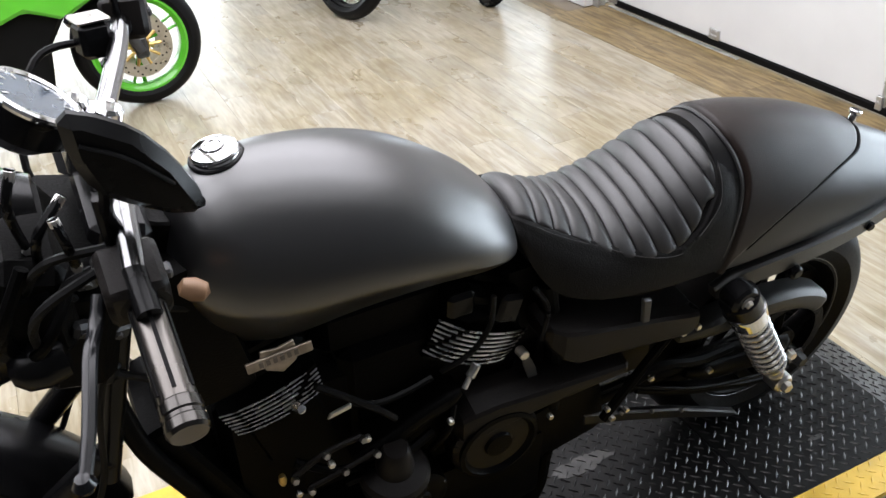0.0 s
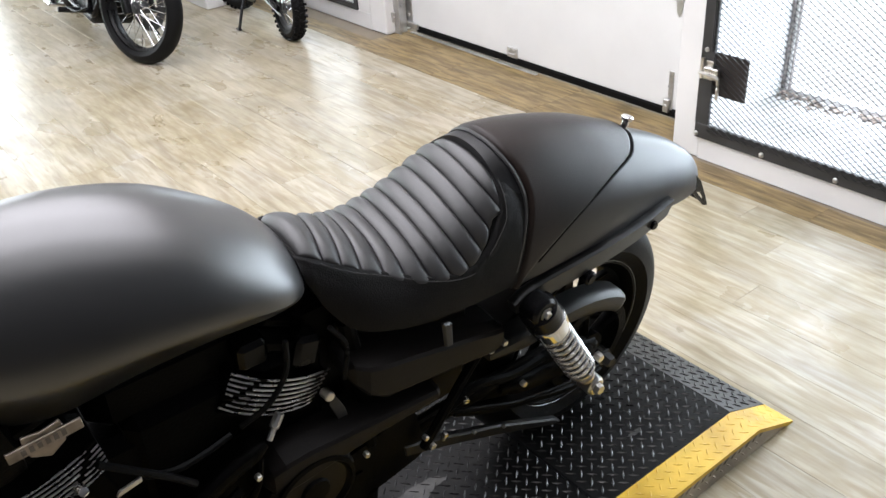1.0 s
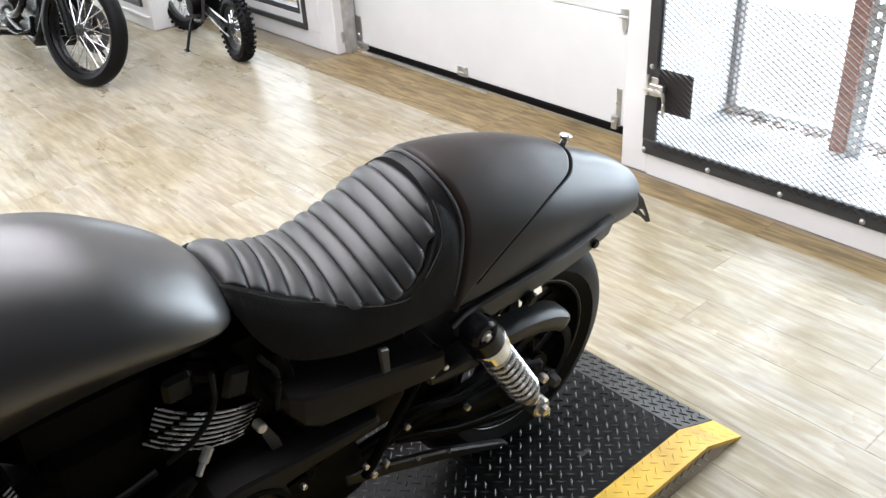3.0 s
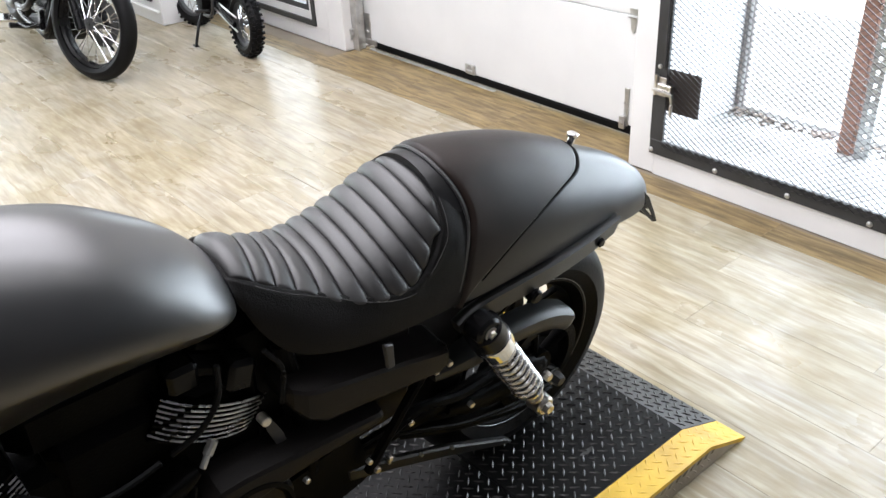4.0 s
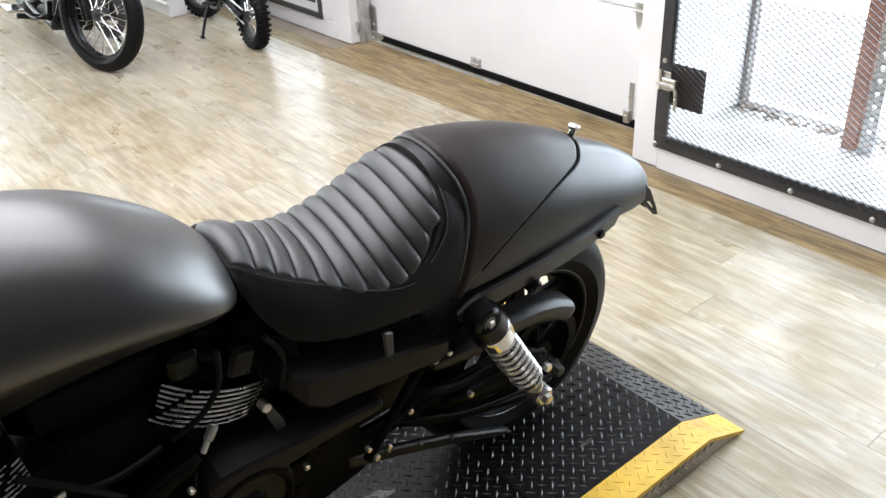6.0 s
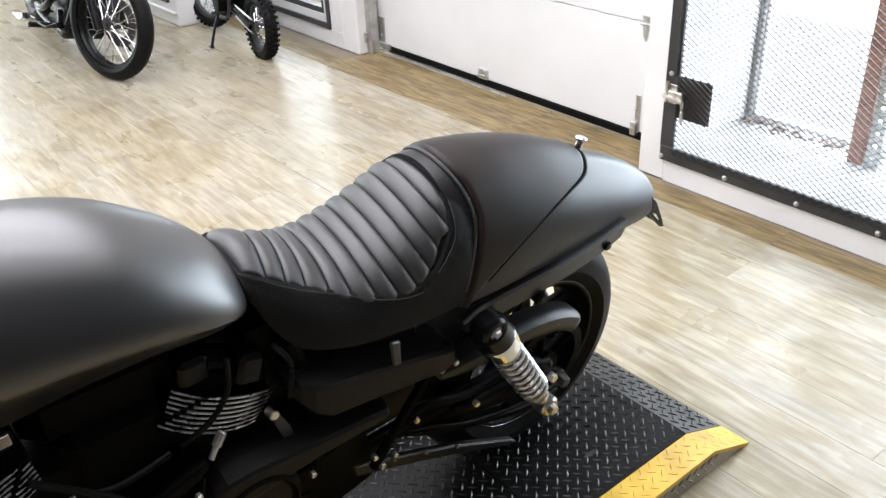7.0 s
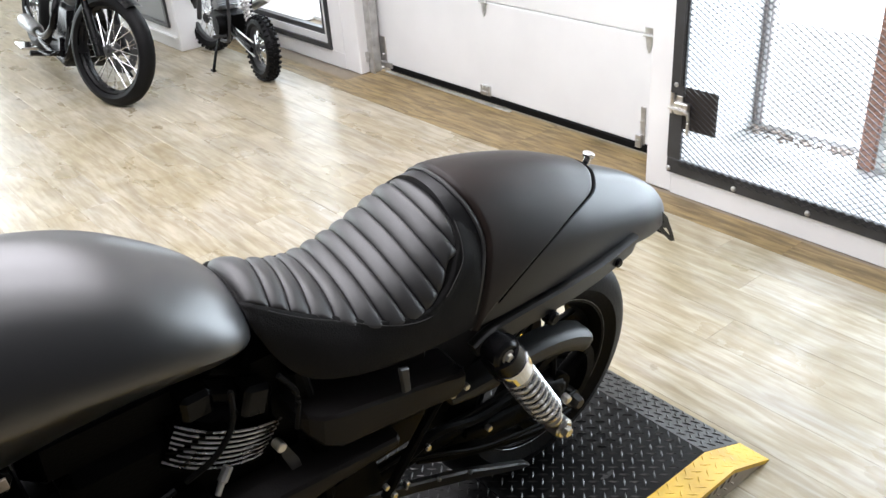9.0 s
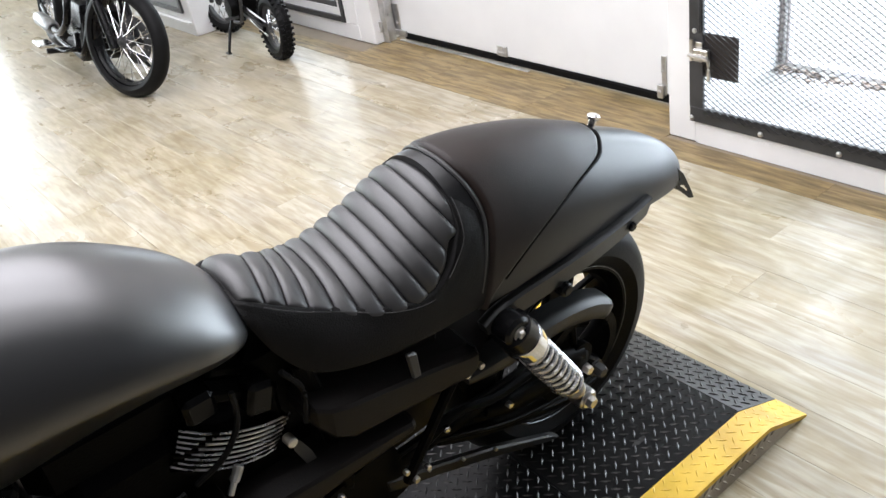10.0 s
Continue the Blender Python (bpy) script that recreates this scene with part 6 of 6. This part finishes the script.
# small dirt bike on its side stand, rear wheel towards the lift
dirt = thing("dirt_bike", (0, 0, 0), "small dirt bike with knobbly tyres on its side stand", "dirt bike")
DR = 0.205
spoked_wheel(dirt, (0, 0, DR), DR, 0.085, 0.140, "knobbly off-road tyre", 0, 28, True, M_BLACKSTEEL)
spoked_wheel(dirt, (0.98, 0, DR + 0.03), DR + 0.03, 0.075, 0.170, "knobbly off-road tyre", 20, 28, True, M_BLACKSTEEL)
for _s in (-1, 1):
    part("swingarm", bm_tube([(0, _s * 0.075, DR), (0.14, _s * 0.075, DR + 0.03), (0.36, _s * 0.06, DR + 0.08)], 0.014, 8, 4, 1.6), M_GLOSS, dirt)
    part("fork", bm_rod((0.98, _s * 0.075, DR + 0.03), (0.80, _s * 0.075, 0.78), 0.018, 12), M_BLACKSTEEL, dirt)
_ds = part("shock", bm_rod((0.20, -0.02, 0.30), (0.32, -0.02, 0.56), 0.012, 10), M_STEEL, dirt)
_dm = axis_to((0.20, -0.02, 0.30), (0.32, -0.02, 0.56))
part("spring", bm_tube([_dm @ Vector((0.030 * math.cos(t), 0.030 * math.sin(t), 0.05 + 0.19 * t / 44)) for t in (44 * k / 120 for k in range(121))], 0.0065, 6, 0), M_FAIRWHITE, _ds, "white coil spring")
part("engine", join(bm_box(0.26, 0.18, 0.16, Matrix.Translation((0.52, 0, 0.28)), 0.03, 2), bm_lathe([(0, 0.04), (0.06, 0.035), (0.07, 0.02), (0.07, -0.02)], 22, Matrix.Translation((0.46, 0.10, 0.28)) @ pose(0, 0, 0, -90, 0, 0), cap=False)), M_ENGINE, dirt, "black engine block")
_dc = part("cylinder", bm_box(0.11, 0.11, 0.10, Matrix.Translation((0.62, 0, 0.38)) @ pose(0, 0, 0, 0, 40, 0), 0.01), M_RAW, dirt)
for _k in range(6):
    part("fin", bm_box(0.14, 0.14, 0.005, Matrix.Translation((0.62, 0, 0.38)) @ pose(0, 0, 0, 0, 40, 0) @ Matrix.Translation((0, 0, -0.035 + 0.016 * _k))), M_RAW, _dc)
part("frame", join(*[bm_tube([(0.76, s * 0.02, 0.72), (0.70, s * 0.06, 0.40), (0.62, s * 0.08, 0.19), (0.40, s * 0.08, 0.19), (0.34, s * 0.08, 0.34), (0.30, s * 0.08, 0.56), (0.02, s * 0.07, 0.62)], 0.012, 8, 5) for s in (-1, 1)], bm_tube([(0.78, 0, 0.75), (0.30, 0, 0.56)], 0.016, 8, 0)), M_BLACKSTEEL, dirt)
part("fuel_tank", bm_grid([[Vector((x, w * math.sin(t), z + h * math.cos(t))) for t in (2 * math.pi * k / 20 for k in range(20))] for x, w, h, z in ((0.40, 0.03, 0.03, 0.60), (0.46, 0.09, 0.07, 0.60), (0.60, 0.12, 0.09, 0.63), (0.72, 0.09, 0.07, 0.66), (0.76, 0.03, 0.03, 0.68))], close_v=True, cap=True), M_BLUE, dirt, "blue plastic fuel tank")
part("seat", bm_grid([[Vector((x, w * math.sin(t), z + h * math.cos(t))) for t in (2 * math.pi * k / 16 for k in range(16))] for x, w, h, z in ((-0.10, 0.03, 0.02, 0.70), (0.0, 0.08, 0.035, 0.68), (0.30, 0.09, 0.04, 0.64), (0.48, 0.06, 0.04, 0.66))], close_v=True, cap=True), M_VINYL, dirt)
part("rear_fender", bm_grid([[Vector((x, q * 0.075, z - 0.02 * q * q)) for q in (-1, -0.5, 0, 0.5, 1)] for x, z in ((0.25, 0.60), (0.05, 0.64), (-0.15, 0.67), (-0.32, 0.70))]), M_BLUE, dirt)
part("handlebar", bm_tube([(0.70, -0.34, 0.92), (0.76, -0.12, 0.88), (0.77, 0, 0.84), (0.76, 0.12, 0.88), (0.70, 0.34, 0.92)], 0.011, 8, 5), M_BLACKSTEEL, dirt)
part("side_stand", join(bm_tube([(0.46, 0.08, 0.30), (0.42, 0.16, 0.15), (0.39, 0.21, 0.012)], 0.010, 8, 4), bm_box(0.05, 0.028, 0.010, Matrix.Translation((0.385, 0.215, 0.006)), 0.002)), M_GLOSS, dirt)
part("foot_peg", bm_rod((0.42, -0.18, 0.22), (0.42, 0.18, 0.22), 0.012, 10), M_BLACKSTEEL, dirt)
part("chain", bm_tube([(0.0, 0.06, DR + 0.045), (0.42, 0.06, 0.30), (0.44, 0.06, 0.25), (0.0, 0.06, DR - 0.045)], 0.006, 6, 0), M_STEEL, dirt)
part("exhaust", bm_tube([(0.66, -0.05, 0.40), (0.72, -0.09, 0.32), (0.50, -0.11, 0.36), (0.10, -0.11, 0.50)], (0.014, 0.032), 10, 6), M_STEEL, dirt)
dirt.matrix_basis = pose(2.70, 4.80, 0, 0, 0, 83.5) @ pose(0, 0, 0, 4, 0, 0) @ Matrix.Diagonal((0.92, 0.92, 0.92, 1))

# green sport bike, front wheel broadside
sport = thing("sport_bike", (0, 0, 0), "lime green and white sport motorcycle with green wheel rims", "motorcycle")
_w = cast_wheel(sport, (0, 0, 0.30), 0.30, 0.12, 0.222, M_GREEN, M_GREEN, 3)
for _s in (-1, 1):
    _dd = part("brake_disc", bm_lathe([(0.095, -0.002), (0.150, -0.002), (0.150, 0.002), (0.095, 0.002), (0.095, -0.002)], 44, Matrix.Translation((0, _s * 0.066, 0.30)) @ pose(0, 0, 0, 90, 0, 0), cap=False), M_STEEL, _w, "drilled steel brake disc")
    tagged(part("disc_hole", join(*[bm_lathe([(0, 0), (0.005, 0), (0.005, 0.0006), (0, 0.0006)], 8, Matrix.Translation((r * math.cos(a), _s * 0.0685, 0.30 + r * math.sin(a))) @ pose(0, 0, 0, 90, 0, 0), cap=False) for a, r in ((2 * math.pi * k / 40, 0.11 + 0.014 * (k % 3)) for k in range(40))]), M_SEAL, _dd), kind="stuff")
    part("disc_carrier", join(bm_ring(0.040, 0.008, Matrix.Translation((0, _s * 0.064, 0.30)) @ pose(0, 0, 0, 90, 0, 0), 30, 8), *[bm_tube([Vector((0.04 * math.cos(a), _s * 0.066, 0.30 + 0.04 * math.sin(a))), Vector((0.098 * math.cos(a), _s * 0.066, 0.30 + 0.098 * math.sin(a)))], 0.008, 6, 0) for a in (2 * math.pi * k / 10 for k in range(10))]), M_BRASS, _dd, "gold disc carrier")
    part("fork", join(bm_rod((0.0, _s * 0.095, 0.28), (-0.20, _s * 0.095, 0.78), 0.027, 14, 0.004), bm_box(0.06, 0.03, 0.10, Matrix.Translation((0.0, _s * 0.095, 0.30)), 0.01)), M_BLACKSTEEL, sport)
    part("brake_caliper", bm_box(0.07, 0.05, 0.12, Matrix.Translation((-0.125, _s * 0.075, 0.345)) @ pose(0, 0, 0, 0, -20, 0), 0.014, 2), M_STEEL, sport)
    part("upper_fairing", bm_plate([(-0.10, 0.62), (-0.20, 0.78), (-0.45, 0.86), (-0.95, 0.70), (-1.05, 0.52), (-0.78, 0.40), (-0.62, 0.52), (-0.45, 0.58), (-0.30, 0.52)], 0.05, Matrix.Translation((0, _s * 0.20, 0)) @ pose(0, 0, 0, 90, 0, 0), 0.018), M_GREEN, sport, "lime green side fairing")
    part("lower_fairing", bm_plate([(-0.58, 0.50), (-0.78, 0.39), (-1.06, 0.50), (-1.10, 0.30), (-0.95, 0.16), (-0.62, 0.15), (-0.50, 0.26)], 0.04, Matrix.Translation((-0.24, _s * 0.185, 0)) @ pose(0, 0, 0, 90, 0, 0), 0.014), M_FAIRWHITE, sport, "white lower fairing")
    part("fairing_vent", bm_plate([(-0.70, 0.60), (-0.62, 0.64), (-0.60, 0.56), (-0.68, 0.50), (-0.73, 0.53)], 0.01, Matrix.Translation((0, _s * 0.222, 0)) @ pose(0, 0, 0, 90, 0, 0), 0.003), M_SEAL, sport)
part("inner_fairing", bm_plate([(-0.22, 0.62), (-0.62, 0.58), (-0.66, 0.20), (-0.42, 0.16), (-0.38, 0.40)], 0.34, pose(0, 0, 0, 90, 0, 0), 0.02), M_SEAL, sport)
part("front_fender", bm_grid([[Vector(((0.325 - 0.04 * q * q) * math.cos(t), q * 0.075, 0.30 + (0.325 - 0.04 * q * q) * math.sin(t))) for q in (-1, -0.8, -0.4, 0, 0.4, 0.8, 1)] for t in (radians(38 + 105 * i / 22) for i in range(23))]), M_SEAL, sport)
part("nose_fairing", bm_grid([[Vector((x, w * math.sin(t), z + h * math.cos(t))) for t in (2 * math.pi * k / 24 for k in range(24))] for x, w, h, z in ((0.10, 0.03, 0.03, 0.84), (0.02, 0.12, 0.08, 0.87), (-0.15, 0.19, 0.13, 0.88), (-0.40, 0.22, 0.12, 0.86))], close_v=True, cap=True), M_GREEN, sport)
part("fuel_tank", bm_grid([[Vector((x, w * math.sin(t), z + h * math.cos(t))) for t in (2 * math.pi * k / 20 for k in range(20))] for x, w, h, z in ((-0.42, 0.06, 0.05, 0.88), (-0.52, 0.15, 0.12, 0.86), (-0.75, 0.15, 0.12, 0.82), (-0.92, 0.07, 0.05, 0.76))], close_v=True, cap=True), M_GREEN, sport)
part("seat", bm_box(0.34, 0.22, 0.06, Matrix.Translation((-1.08, 0, 0.78)) @ pose(0, 0, 0, 0, 6, 0), 0.025, 2), M_VINYL, sport)
part("tail", bm_grid([[Vector((x, w * math.sin(t), z + h * math.cos(t))) for t in (2 * math.pi * k / 20 for k in range(20))] for x, w, h, z in ((-1.22, 0.13, 0.07, 0.80), (-1.45, 0.10, 0.06, 0.88), (-1.62, 0.04, 0.03, 0.93))], close_v=True, cap=True), M_GREEN, sport)
part("engine", bm_box(0.5, 0.30, 0.34, Matrix.Translation((-0.75, 0, 0.40)), 0.04, 2), M_ENGINE, sport)
cast_wheel(sport, (-1.40, 0, 0.31), 0.31, 0.18, 0.222, M_GREEN, M_GREEN, 3)
part("swingarm", join(*[bm_tube([(-1.40, s * 0.13, 0.31), (-0.95, s * 0.12, 0.38)], 0.026, 10, 0, 1.4) for s in (-1, 1)]), M_BLACKSTEEL, sport)
part("side_stand", bm_tube([(-0.80, 0.16, 0.18), (-0.86, 0.26, 0.008)], 0.010, 8, 0), M_BLACKSTEEL, sport)
sport.matrix_basis = pose(0.60, 4.42, 0, 0, 0, 2) @ pose(0, 0, 0, 0, 0, 0)

# ---- floor planks ----
PW, PL, GAP = 0.152, 1.22, 0.0006
_floor = bpy.data.objects["floor"]


def plank_mesh(name, w, l, material):
    return finish(name, bm_box(w - GAP, l - GAP, 0.006, None, 0.0004), material, 30)


_pm0 = plank_mesh("plank", PW, PL, M_FLOOR)
_rng = random.Random(7)
_rest = []
_x = 2.885
_near = []
while _x - PW > -4.0:
    _off = _rng.random() * PL
    for _j in range(-4, 15):
        _near.append((_x - PW / 2, -3.0 + _off + _j * PL))
    _x -= PW
_near.sort(key=lambda p: (0 if (-0.6 < p[0] and 0.2 < p[1] < 8.0) else 1, abs(p[1] - 3)))
for _k, (_px, _py) in enumerate(_near):
    if _k < 300:
        _o = new("plank", _pm0)
        _o.location = (_px, _py, -0.003)
        _o.parent = _floor
    else:
        _rest.append(bm_box(PW - GAP, PL - GAP, 0.006, Matrix.Translation((_px, _py, -0.003))))
_o = new("planks", finish("planks", join(*_rest), M_FLOOR, 30))
_o.parent = _floor
tagged(_o, kind="stuff")
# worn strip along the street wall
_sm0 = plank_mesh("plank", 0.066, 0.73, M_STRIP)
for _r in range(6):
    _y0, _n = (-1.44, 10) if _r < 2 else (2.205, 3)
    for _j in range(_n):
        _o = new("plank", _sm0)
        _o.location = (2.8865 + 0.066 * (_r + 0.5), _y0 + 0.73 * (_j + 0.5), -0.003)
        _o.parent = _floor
